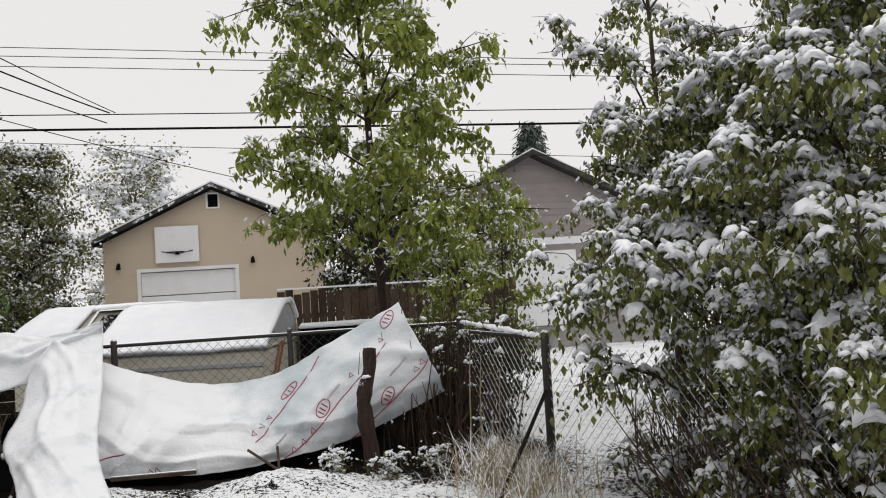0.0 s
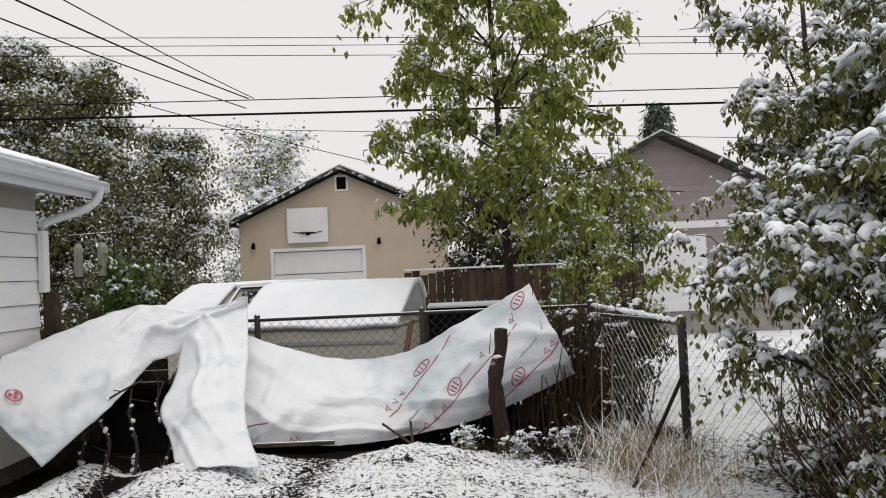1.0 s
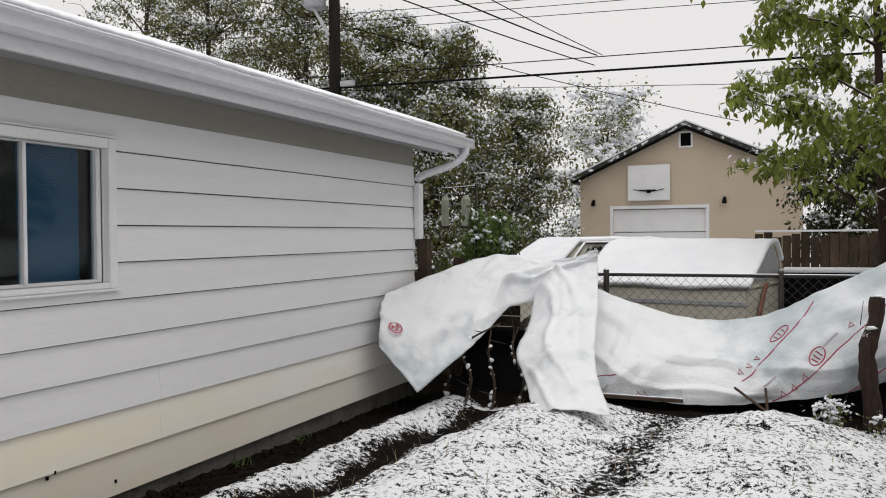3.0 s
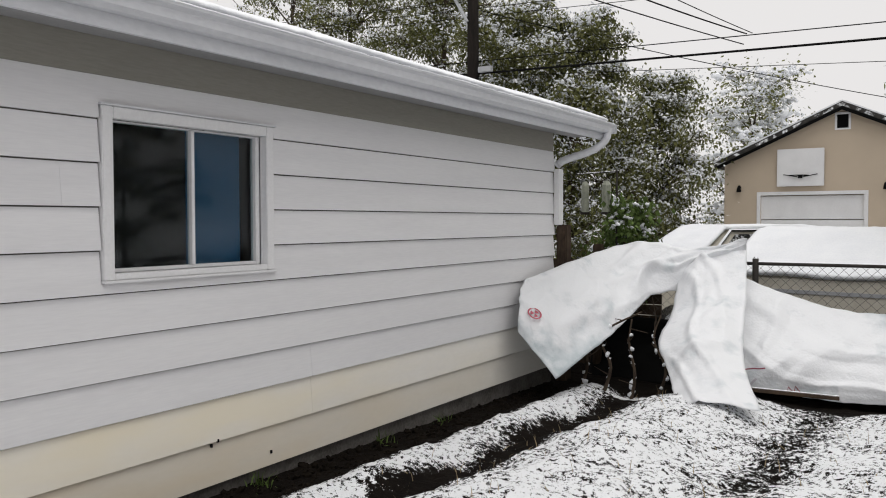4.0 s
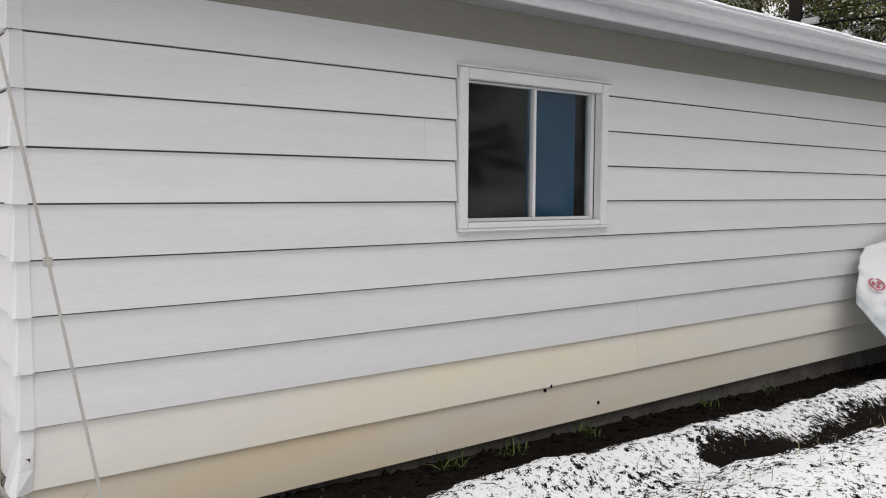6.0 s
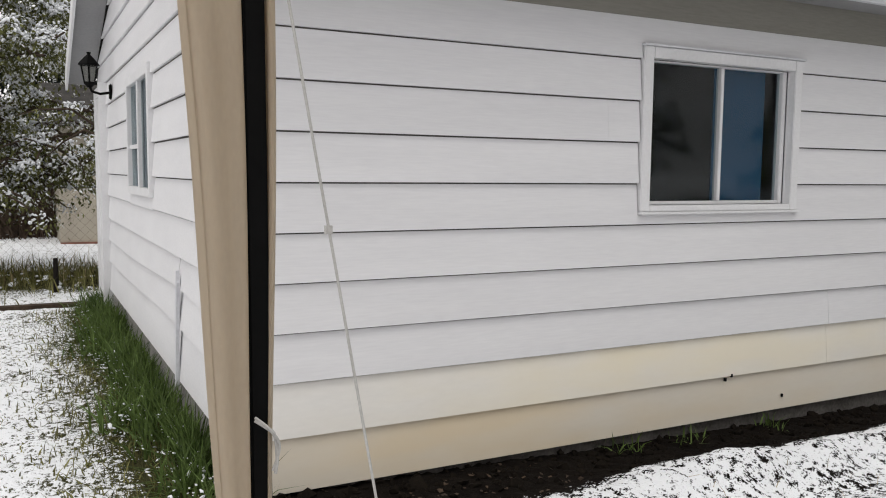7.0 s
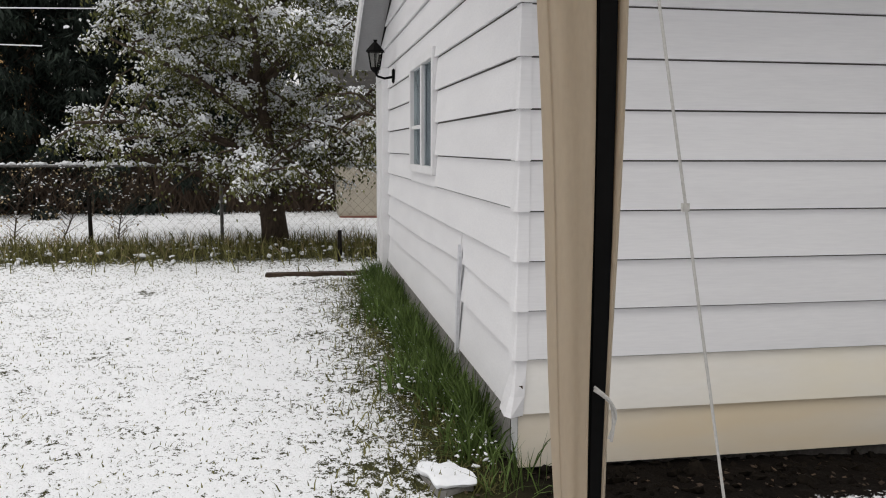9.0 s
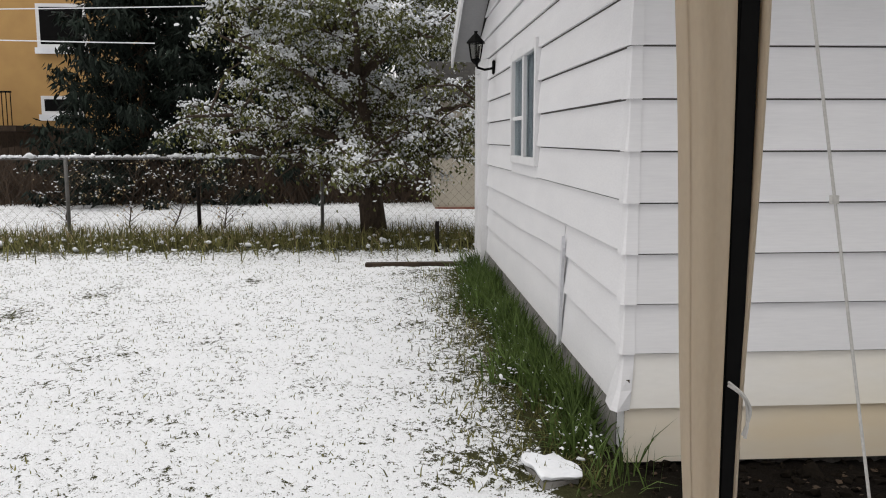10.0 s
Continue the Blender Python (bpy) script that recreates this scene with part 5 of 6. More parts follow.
# ---- cut trunk, shrubs and weeds by the fence ----
stump = thing("cut_trunk", (4.52, 7.85, ground_z(4.52, 7.85).item()), "sawn-off reddish trunk with snow on its cut top", "tree trunk")
tb = bmesh.new()
tube(tb, [tuple(p) for p in spline([(0.0, 0, -0.1), (-0.01, 0, 0.15), (-0.055, 0, 0.55), (-0.045, 0, 0.75), (0.01, 0.02, 0.95), (0.03, 0.02, 1.17)], 18)],
     [0.13, 0.10, 0.085, 0.078, 0.075, 0.073, 0.072, 0.070, 0.070, 0.07, 0.072, 0.07, 0.066, 0.064, 0.062, 0.062, 0.06, 0.06], 10)
for v in tb.verts:
    v.co += Vector(noise.noise_vector(v.co * 9)) * 0.022 + Vector(noise.noise_vector(v.co * 24)) * 0.008
part("trunk", tb, BARK_RED, stump, smooth=True)
rng = np.random.default_rng(4)
for at, r in (((0.028, 0.01, 1.18), 0.042), ((-0.03, -0.06, 0.90), 0.018)):
    v, f = clump_mesh(np.array([at]), r, rng, fine=True)
    array_part("snow_cap", v, f, SNOW, stump, smooth=True)

tufted("young_tree", "young green maple with drooping snow-dusted leaves behind the fence", "tree", (4.98, 11.5, -0.3), (4.75, 11.5, 7.4), 0.085, 34, 2.5,
       640, 30, 0.135, 0.12, 7, 0.05, LEAF, 21, bark=BARK_RED, wide=0.27, snowy=0.6, droop=0.9, rise=0.34, twigs=7, start=0.30, twig_len=0.36, shape=lambda f: 1.0 - 0.45 * f + 0.12 * math.sin(23 * f))
for i, (bx, by, tx, ty, tz, reach) in enumerate(((5.75, 10.2, 5.9, 10.3, 2.2, 0.75), (6.6, 11.5, 6.7, 11.4, 2.4, 0.85))):
    tufted("sapling", "low green sapling with drooping snowy leaves by the fence corner", "tree", (bx, by, -0.3), (tx, ty, tz), 0.035, 13, reach,
           120, 16, 0.10, 0.08, 6, 0.042, LEAF, 22 + i, wide=0.24, snowy=0.6, droop=1.0, rise=0.3, twigs=5, start=0.3)
tufted("corner_bush", "low dark green bush behind the fence corner", "shrub", (6.05, 9.35, -0.3), (6.1, 9.35, 0.95), 0.03, 16, 0.55,
       150, 26, 0.07, 0.08, 3, 0.03, HEDGE_LEAF, 28, wide=0.28, snowy=0.3, droop=0.9, rise=0.3, twigs=6, start=0.05)
# the large snow-laden shrub beside the yard
for i, (bx, by, tx, ty, tz, reach, n) in enumerate(((7.2, 5.6, 7.3, 5.4, 2.8, 1.55, 500), (7.45, 4.5, 7.5, 4.5, 3.0, 1.45, 480), (7.7, 3.4, 7.6, 3.5, 3.4, 1.25, 420), (8.3, 6.6, 8.4, 6.6, 4.2, 1.4, 170), (9.0, 5.2, 9.0, 5.2, 4.6, 1.7, 200), (9.6, 9.6, 9.6, 9.6, 4.4, 1.7, 380))):
    tufted("snowy_shrub", "tall green shrub bowed down by thick clumps of fresh snow", "shrub", (bx, by, -0.2), (tx, ty, tz), 0.05, 26, reach,
           n, 46, 0.066, 0.092, 7, 0.034, SHRUB_LEAF, 40 + i, wide=0.29, snowy=0.72, droop=1.05, cap=0.038, crest=0.25, rise=0.15, twigs=8, start=0.06,
           shape=lambda f: 0.8 + 0.4 * math.sin(math.pi * f) - 0.3 * f, twig_len=0.42)
ug = thing("undergrowth", (7.0, 4.4, -0.2), "dark leafless twigs crowded under the snowy shrub", "undergrowth", kind="stuff")
rng = np.random.default_rng(93)
bm = bmesh.new()
for i in range(520):
    p = np.array([rng.uniform(-0.5, 1.0), rng.uniform(-1.6, 1.9), 0.0])
    q = p + [rng.normal(0, 0.28), rng.normal(0, 0.28), abs(rng.normal(0.65, 0.3))]
    m = (p + q) / 2 + rng.normal(0, 0.07, 3)
    tube(bm, [tuple(p), tuple(m), tuple(q)], [0.010, 0.007, 0.003], 3, cap=False)
    e = m + rng.normal(0, 0.17, 3) + [0, 0, 0.08]
    tube(bm, [tuple(m), tuple((m + e) / 2 + rng.normal(0, 0.02, 3)), tuple(e)], [0.005, 0.004, 0.002], 3, cap=False)
part("twigs", bm, WOOD, ug)
tufted("tall_shrub", "thin upper stems of the shrub against the sky with snow tufts", "shrub", (7.1, 6.4, -0.2), (6.9, 6.2, 5.0), 0.045, 18, 1.2,
       120, 34, 0.072, 0.09, 6, 0.034, SHRUB_LEAF, 49, wide=0.29, snowy=0.75, droop=1.05, cap=0.034, rise=0.4, twigs=6, start=0.35)
for j, (x, y, h) in enumerate(((4.15, 7.45, 0.04), (4.72, 7.45, 0.10), (5.1, 7.6, 0.08))):
    tree("snowy_weed", "low leafy weed weighed down by snow at the trunk's foot", (x, y, ground_z(x, y).item()), (x, y, ground_z(x, y).item() + 0.10 + h * 0.4), 0.008, 9, 0.15, 150, 0.045, 60, 0.010, LEAF_DARK, 150 + j, "plant",
         cluster=0.05, droop=0.6, rise=0.5, twigs=5, start=0.1)
for j, (x, y) in enumerate(((5.35, 8.55), (5.6, 8.5), (5.15, 8.75), (5.75, 8.2))):
    tree("bare_brush", "dark leafless brush tangled round the fence corner", (x, y, ground_z(x, y).item()), (x + 0.05, y, 1.0), 0.02, 22, 0.35, 60, 0.05, 14, 0.02, LEAF_OLIVE, 160 + j, "shrub",
         cluster=0.06, rise=1.1, twigs=6, start=0.02)

vt = thing("vine_tangle", (5.45, 8.7, -0.25), "dense dark tangle of dead vines round the fence corner", "vines", kind="stuff")
rng = np.random.default_rng(91)
bm = bmesh.new()
for i in range(620):
    p = np.array([rng.normal(-0.1, 0.32), rng.normal(0.0, 0.22), 0.0])
    q = p + [rng.normal(0, 0.12), rng.normal(0, 0.12), abs(rng.normal(0.75, 0.35))]
    tube(bm, [tuple(p), tuple((p + q) / 2 + rng.normal(0, 0.05, 3)), tuple(q)], [0.012, 0.009, 0.003], 3, cap=False)
part("vines", bm, WOOD, vt)
for j, (x, y, h) in enumerate(((5.62, 8.0, 1.0), (5.75, 7.7, 0.9), (5.5, 7.9, 1.15))):
    r = thing("dry_reed", (x, y, ground_z(x, y).item()), "tall dry pale reed stalk", "reed", "reed stalks")
    part("stalk", tube(bmesh.new(), [(0, 0, 0), (0.02, 0.0, h * 0.6), (0.05, 0.02, h)], [0.008, 0.007, 0.004], 5), PALE_WOOD, r)

# ---- covered trailer and the car behind it ----
def snow_slab(t, tops, bottoms, thick, seed, name):
    g = patch(tops, bottoms, 30, 14, np.array([0, 0, 0.02]), 0.02, seed)
    ob = sheet_part(name, g, t, SNOW)
    ob.modifiers["thickness"].thickness, ob.modifiers["thickness"].offset = thick, 1.0


def wheel(t, x, y, r):
    w = part("wheel", tube(bmesh.new(), [(x, y, r), (x, y + 0.03, r), (x, y + 0.19, r), (x, y + 0.22, r)], [r * 0.9, r, r, r * 0.9], 20), RUBBER, t)
    part("rim", tube(bmesh.new(), [(x, y - 0.004, r), (x, y + 0.01, r)], r * 0.55, 16), GREY_METAL, w)


def covered_trailer():
    t = thing("covered_trailer", (1.42, 11.42, -0.25), "cream trailer with a rounded lid under a blanket of snow", "trailer", rz=-12)
    y0, y1 = -0.85, 0.85
    part("body", block(0.03, 2.18, y0, y1, 0.40, 1.12, 0.04), TRUCK, t, "cream painted side")
    part("side_trim", block(0.05, 2.16, y0 - 0.014, y0 - 0.001, 0.90, 0.945), GREY_METAL, t)
    prof = [(y0 + 0.02, 1.121), (y1 - 0.02, 1.121), (y1 - 0.08, 1.42), (0.48, 1.645), (0.10, 1.63), (-0.45, 1.37)]
    part("lid", prism(bmesh.new(), prof, "x", 0.05, 2.15), TRUCK, t, "cream rounded lid")
    fr = bmesh.new()
    for p, r in zip(prof, prof[1:] + prof[:1]):
        tube(fr, [(2.165, *p), (2.165, *r)], 0.02, 6)
    part("end_frame", fr, TRUCK, t)
    part("end_panel", prism(bmesh.new(), [(a * 0.86, 1.18 + (b - 1.121) * 0.80) for a, b in prof], "x", 2.152, 2.162), GREY_METAL, t)
    part("leaning_board", prism(bmesh.new(), [(y0 + 0.1, 0.55), (y0 + 0.2, 0.55), (y0 + 0.75, 1.15), (y0 + 0.65, 1.15)], "x", 2.20, 2.23), RUST, t)
    for x in (0.8, 1.5):
        for y in (y0 + 0.02, y1 - 0.24):
            wheel(t, x, y, 0.31)
    e = [(-0.91, 1.15), (-0.68, 1.29), (-0.35, 1.47), (0.0, 1.64), (0.25, 1.70), (0.52, 1.69), (0.80, 1.46)]
    P = spline([(0, *q) for q in e], 25)
    g = np.zeros((25, 41, 3))
    for j in range(25):
        for i in range(41):
            x = -0.02 + 2.23 * i / 40
            g[j, i] = (x, P[j, 1], P[j, 2] + 0.025 * noise.noise((x * 1.7, P[j, 1] * 3, 5.0)) + 0.008 * noise.noise((x * 9, P[j, 1] * 9, 2.0)))
    ob = sheet_part("snow_blanket", g, t, SNOW)
    ob.modifiers["thickness"].thickness, ob.modifiers["thickness"].offset = 0.06, 1.0


WINDOW_FLECKED = snowed(material("dusty_car_glass", (0.05, 0.05, 0.05), (0.03, 0.03, 0.03), rough=0.25, bump=0.05), 0.30, 22)


def snowy_car():
    t = thing("snowy_car", (0.78, 13.30, -0.3), "white car with snow caked over roof, windscreen and windows", "car", rz=50)
    k = 1.13
    y0, y1 = -0.82 * k, 0.82 * k
    part("body", block(-2.5 * k, 2.1 * k, y0, y1, 0.40, 1.22, 0.10), TRUCK, t)
    lo = [(-1.15, -0.70), (1.35, -0.70), (1.35, 0.70), (-1.15, 0.70)]
    hi = [(-0.55, -0.54), (0.95, -0.54), (0.95, 0.54), (-0.55, 0.54)]
    c = bmesh.new()
    vl, vh = [c.verts.new((x * k, y * k, 1.20)) for x, y in lo], [c.verts.new((x * k, y * k, 1.74)) for x, y in hi]
    c.faces.new(vl[::-1])
    c.faces.new(vh)
    for i in range(4):
        c.faces.new((vl[i], vl[(i + 1) % 4], vh[(i + 1) % 4], vh[i]))
    bmesh.ops.bevel(c, geom=c.edges[:], offset=0.06, segments=3, affect="EDGES")
    part("cabin", c, TRUCK, t, smooth=True)
    def side(x, z, off):
        return (x * k, (-0.70 + 0.16 * (z - 1.20) / 0.54) * k - off, z)
    for q in (((-0.92, 1.25), (0.10, 1.25), (0.10, 1.64), (-0.52, 1.64)), ((0.18, 1.25), (1.15, 1.25), (0.88, 1.64), (0.18, 1.64))):
        g = bmesh.new()
        g.faces.new([g.verts.new(side(x, z, 0.03)) for x, z in q])
        bmesh.ops.solidify(g, geom=g.faces[:], thickness=0.004)
        part("side_window", g, WINDOW_FLECKED, t, "dark side window flecked with snow")
    f = bmesh.new()
    for p, r in (((-1.06, 1.22), (-0.58, 1.70)), ((-0.58, 1.70), (0.95, 1.70)), ((0.14, 1.22), (0.14, 1.68))):
        tube(f, [side(*p, 0.03), side(*r, 0.03)], 0.022, 6)
    part("window_frame", f, snowed(RUBBER.copy(), 0.25, 14), t, "dark door frame")
    m = part("door_mirror", block(-0.86 * k, -0.66 * k, -0.98 * k, -0.80 * k, 1.22, 1.36, 0.03), BLACK, t, "black door mirror")
    part("mirror_snow", block(-0.87 * k, -0.65 * k, -0.99 * k, -0.79 * k, 1.361, 1.40, 0.012), SNOW, m)
    for x in (-1.6, 1.4):
        for y in (y0 + 0.0, y1 - 0.22):
            wheel(t, x * k, y, 0.34)
    snow_slab(t, [(-0.62 * k, -0.55 * k, 1.75), (0.2, -0.57 * k, 1.77), (0.98 * k, -0.55 * k, 1.75)], [(-0.62 * k, 0.55 * k, 1.75), (0.2, 0.57 * k, 1.77), (0.98 * k, 0.55 * k, 1.75)], 0.05, 41, "roof_snow")
    snow_slab(t, [(-1.22 * k, -0.66 * k, 1.22), (-0.95 * k, -0.62 * k, 1.50), (-0.60 * k, -0.52 * k, 1.77)], [(-1.22 * k, 0.66 * k, 1.22), (-0.95 * k, 0.62 * k, 1.50), (-0.60 * k, 0.52 * k, 1.77)], 0.035, 43, "windscreen_snow")
    snow_slab(t, [(-2.5 * k, -0.75 * k, 1.20), (-1.8 * k, -0.78 * k, 1.24), (-1.2 * k, -0.76 * k, 1.24)], [(-2.5 * k, 0.75 * k, 1.20), (-1.8 * k, 0.78 * k, 1.24), (-1.2 * k, 0.76 * k, 1.24)], 0.05, 45, "bonnet_snow")
covered_trailer()
snowy_car()
crate = thing("dark_trailer", (4.4, 12.0, -0.3), "low dark trailer side with snow on its top edge", "trailer")
part("side", block(-0.65, 0.75, -0.5, 0.5, 0.35, 1.30, 0.03), BLACK, crate)
for x in (-0.3, 0.45):
    part("wheel", tube(bmesh.new(), [(x, -0.55, 0.26), (x, -0.4, 0.26)], 0.26, 16), RUBBER, crate)
part("snow_top", block(-0.66, 0.76, -0.51, 0.51, 1.301, 1.335, 0.012), SNOW, crate)

# ---- tan garage across the alley ----
def tan_garage():
    t = thing("tan_garage", (1.28, 22.2, -0.3), "tan stucco garage with white door and gable backboard", "garage")
    hw, wall_h, peak = 2.84, 3.32, 4.62
    w = bmesh.new()
    d0, d1, dh = -1.92, 0.50, 2.50
    prism(w, [(-hw, 0), (d0, 0), (d0, dh), (d1, dh), (d1, 0), (hw, 0), (hw, wall_h), (0, peak), (-hw, wall_h)], "y", 0, 0.2)
    part("wall", w, TAN, t)
    part("wall", block(-hw, -hw + 0.2, 0.201, 7, 0, wall_h), TAN, t)
    part("wall", block(hw - 0.2, hw, 0.201, 7, 0, wall_h), TAN, t)
    part("wall", block(-hw, hw, 7.001, 7.2, 0, wall_h), TAN, t)
    r = bmesh.new()
    s = (peak - wall_h) / hw
    prism(r, [(-hw - 0.22, wall_h - 0.22 * s + 0.02), (0, peak + 0.02), (hw + 0.22, wall_h - 0.22 * s + 0.02), (hw + 0.22, wall_h - 0.22 * s + 0.16), (0, peak + 0.16), (-hw - 0.22, wall_h - 0.22 * s + 0.16)], "y", -0.22, 7.3)
    part("roof", r, SHINGLE, t)
    bb = bmesh.new()
    for q in (-1, 1):
        prism(bb, [(q * (hw + 0.22), wall_h - 0.22 * s - 0.05), (0, peak - 0.05), (0, peak + 0.03), (q * (hw + 0.22), wall_h - 0.22 * s + 0.03)], "y", -0.235, -0.222)
    part("barge_board", bb, BLACK, t)
    drip = bmesh.new()
    for q in (-1, 1):
        prism(drip, [(q * (hw + 0.22), wall_h - 0.22 * s + 0.05), (0, peak + 0.05), (0, peak + 0.13), (q * (hw + 0.22), wall_h - 0.22 * s + 0.13)], "y", -0.245, -0.222)
    part("roof_edge", drip, snowed(SHINGLE.copy(), 0.02, 6.0), t, "dark roof edge flecked with snow")
    sl = bmesh.new()
    for q in (-1, 1):
        prism(sl, [(q * (hw + 0.24), wall_h - 0.22 * s + 0.162), (0, peak + 0.162), (0, peak + 0.20), (q * (hw + 0.24), wall_h - 0.22 * s + 0.20)], "y", -0.21, 7.3)
    part("roof_snow", sl, SNOW, t)
    c = bmesh.new()
    for a in ((d0 - 0.09, d0, 0, dh + 0.09), (d1, d1 + 0.09, 0, dh + 0.09), (d0, d1, dh, dh + 0.09)):
        box(c, a[0], a[1], -0.03, 0.0, a[2], a[3])
    part("door_casing", c, WHITE, t)
    for i in range(4):
        part("door_panel", block(d0, d1, 0.05, 0.09, 0.02 + i * 0.62, 0.62 + i * 0.62, 0.008), WHITE, t)
    bx0, bx1, bz0, bz1 = -1.51, -0.40, 2.72, 3.67
    bo = part("backboard", block(bx0, bx1, -0.10, -0.06, bz0, bz1, 0.01), WHITE, t, "white basketball backboard")
    part("bracket", block(-1.05, -0.85, -0.05, 0.0, 2.9, 3.5), GREY_METAL, t)
    hm = bmesh.new()
    tube(hm, [(-0.95 + 0.23 * math.cos(a), -0.36 + 0.23 * math.sin(a), 2.98) for a in [2 * math.pi * i / 24 for i in range(25)]], 0.010, 6)
    tube(hm, [(-1.35, -0.11, 3.02), (-0.95, -0.13, 2.94), (-0.55, -0.11, 3.02)], 0.010, 6)
    box(hm, -1.0, -0.9, -0.14, -0.10, 2.92, 3.0)
    part("hoop", hm, BLACK, bo, "dark hoop without a net")
    v = bmesh.new()
    for a in ((-0.18, -0.13, 4.10, 4.53), (0.13, 0.18, 4.10, 4.53), (-0.13, 0.13, 4.48, 4.53), (-0.13, 0.13, 4.10, 4.14)):
        box(v, a[0], a[1], -0.03, 0.0, a[2], a[3])
    ve = part("gable_vent", v, WHITE, t)
    for i in range(6):
        part("slat", block(-0.13, 0.13, -0.02, -0.004, 4.15 + 0.054 * i, 4.18 + 0.054 * i), BLACK, ve)
    part("vent_back", block(-0.13, 0.13, -0.003, 0.0, 4.14, 4.48), BLACK, ve)
    for x in (-2.45, 0.97):
        k = part("door_light", tube(bmesh.new(), [(x, -0.0, 2.72), (x, -0.07, 2.74), (x, -0.10, 2.70), (x, -0.10, 2.60)], [0.04, 0.04, 0.05, 0.065], 8), BLACK, t, "small dark lamp")
    return t
tan_garage()

# ---- taupe house beyond the shrubs ----
def taupe_house():
    t = thing("taupe_house", (9.14, 19.0, -0.3), "taupe lap-sided house gable with dark roof edges", "house")
    hw, wall_h, peak = 3.2, 3.1, 4.68
    part("wall", prism(bmesh.new(), [(-hw, 0.6), (hw, 0.6), (hw, wall_h), (0, peak), (-hw, wall_h)], "y", 0.03, 8), GREY_SIDING, t)
    part("foundation", block(-hw, hw, 0.05, 8, 0, 0.6), CONCRETE, t)
    s = (peak - wall_h) / hw
    for i in range(28):
        z = 0.62 + 0.155 * i
        lim = hw if z + 0.16 < wall_h else max((peak - z - 0.16) / s, 0)
        if lim > 0.1:
            o = [(0.03, z), (0.0, z), (0.012, z + 0.155), (0.03, z + 0.155)]
            part("siding_board", prism(bmesh.new(), o, "x", -lim, lim), GREY_SIDING, t)
    part("band_board", block(-hw, hw, -0.02, -0.001, 2.55, 2.72), WHITE, t)
    part("garage_door", block(-1.6, 1.0, -0.03, -0.001, 0.62, 2.40, 0.01), WHITE, t, "pale overhead door")
    r = bmesh.new()
    prism(r, [(-hw - 0.5, wall_h - 0.5 * s), (0, peak), (hw + 0.5, wall_h - 0.5 * s), (hw + 0.5, wall_h - 0.5 * s + 0.13), (0, peak + 0.13), (-hw - 0.5, wall_h - 0.5 * s + 0.13)], "y", -0.4, 8.4)
    part("roof", r, SHINGLE, t)
    sl = bmesh.new()
    for q in (-1, 1):
        prism(sl, [(q * (hw + 0.5), wall_h - 0.5 * s + 0.132), (0, peak + 0.132), (0, peak + 0.17), (q * (hw + 0.5), wall_h - 0.5 * s + 0.17)], "y", -0.35, 8.4)
    part("roof_snow", sl, SNOW, t)
taupe_house()

# ---- tall trees behind the alley ----
for i, (x, y, h, reach, n) in enumerate(((-5.6, 17.2, 6.7, 2.1, 18000), (-3.7, 16.8, 6.1, 1.55, 18000), (-8.2, 18.5, 8.6, 2.6, 15000), (-12, 19, 9.6, 3.0, 13000), (-2.75, 19.5, 5.0, 1.35, 12000), (-16, 21, 11.0, 3.4, 9000), (-21, 17, 11.0, 3.6, 6000))):
    tufted("tall_tree", "tall leafy green tree flecked with snow behind the alley", "tree", (x, y, -0.3), (x + 0.3, y, h), 0.16, 36, reach,
           int(n / 15), 36, 0.11, 0.20, 8, 0.056, LEAF_DARK, 60 + i, wide=0.28, flat=True, snowy=0.8, crest=0.7, droop=0.6, rise=0.35, twigs=9, start=0.06, shape=lambda f: 0.75 + 0.45 * math.sin(math.pi * f) - 0.35 * f)
tree("sparse_tree", "thin pale-leaved tree in the distance", (-3.6, 31, -0.3), (-2.4, 31, 6.4), 0.12, 22, 2.0, 6000, 0.14, 500, 0.07, LEAF_OLIVE, 80,
     cluster=0.3, droop=0.3, rise=0.5, twigs=7, start=0.2)
for i, (x, y, h, reach, n) in enumerate(((5.3, 17, 3.6, 1.5, 520), (7.0, 16, 2.8, 1.2, 330), (4.75, 16.3, 2.9, 0.75, 260))):
    tufted("hedge_shrub", "dark shrub with snow on its branches between two garages", "shrub", (x, y, -0.3), (x + 0.1, y, h), 0.06, 22, reach,
           int(n * 1.3), 20, 0.11, 0.13, 5, 0.06, HEDGE_LEAF, 81 + i, wide=0.26, flat=True, snowy=0.6, droop=0.7, twigs=7, start=0.05)


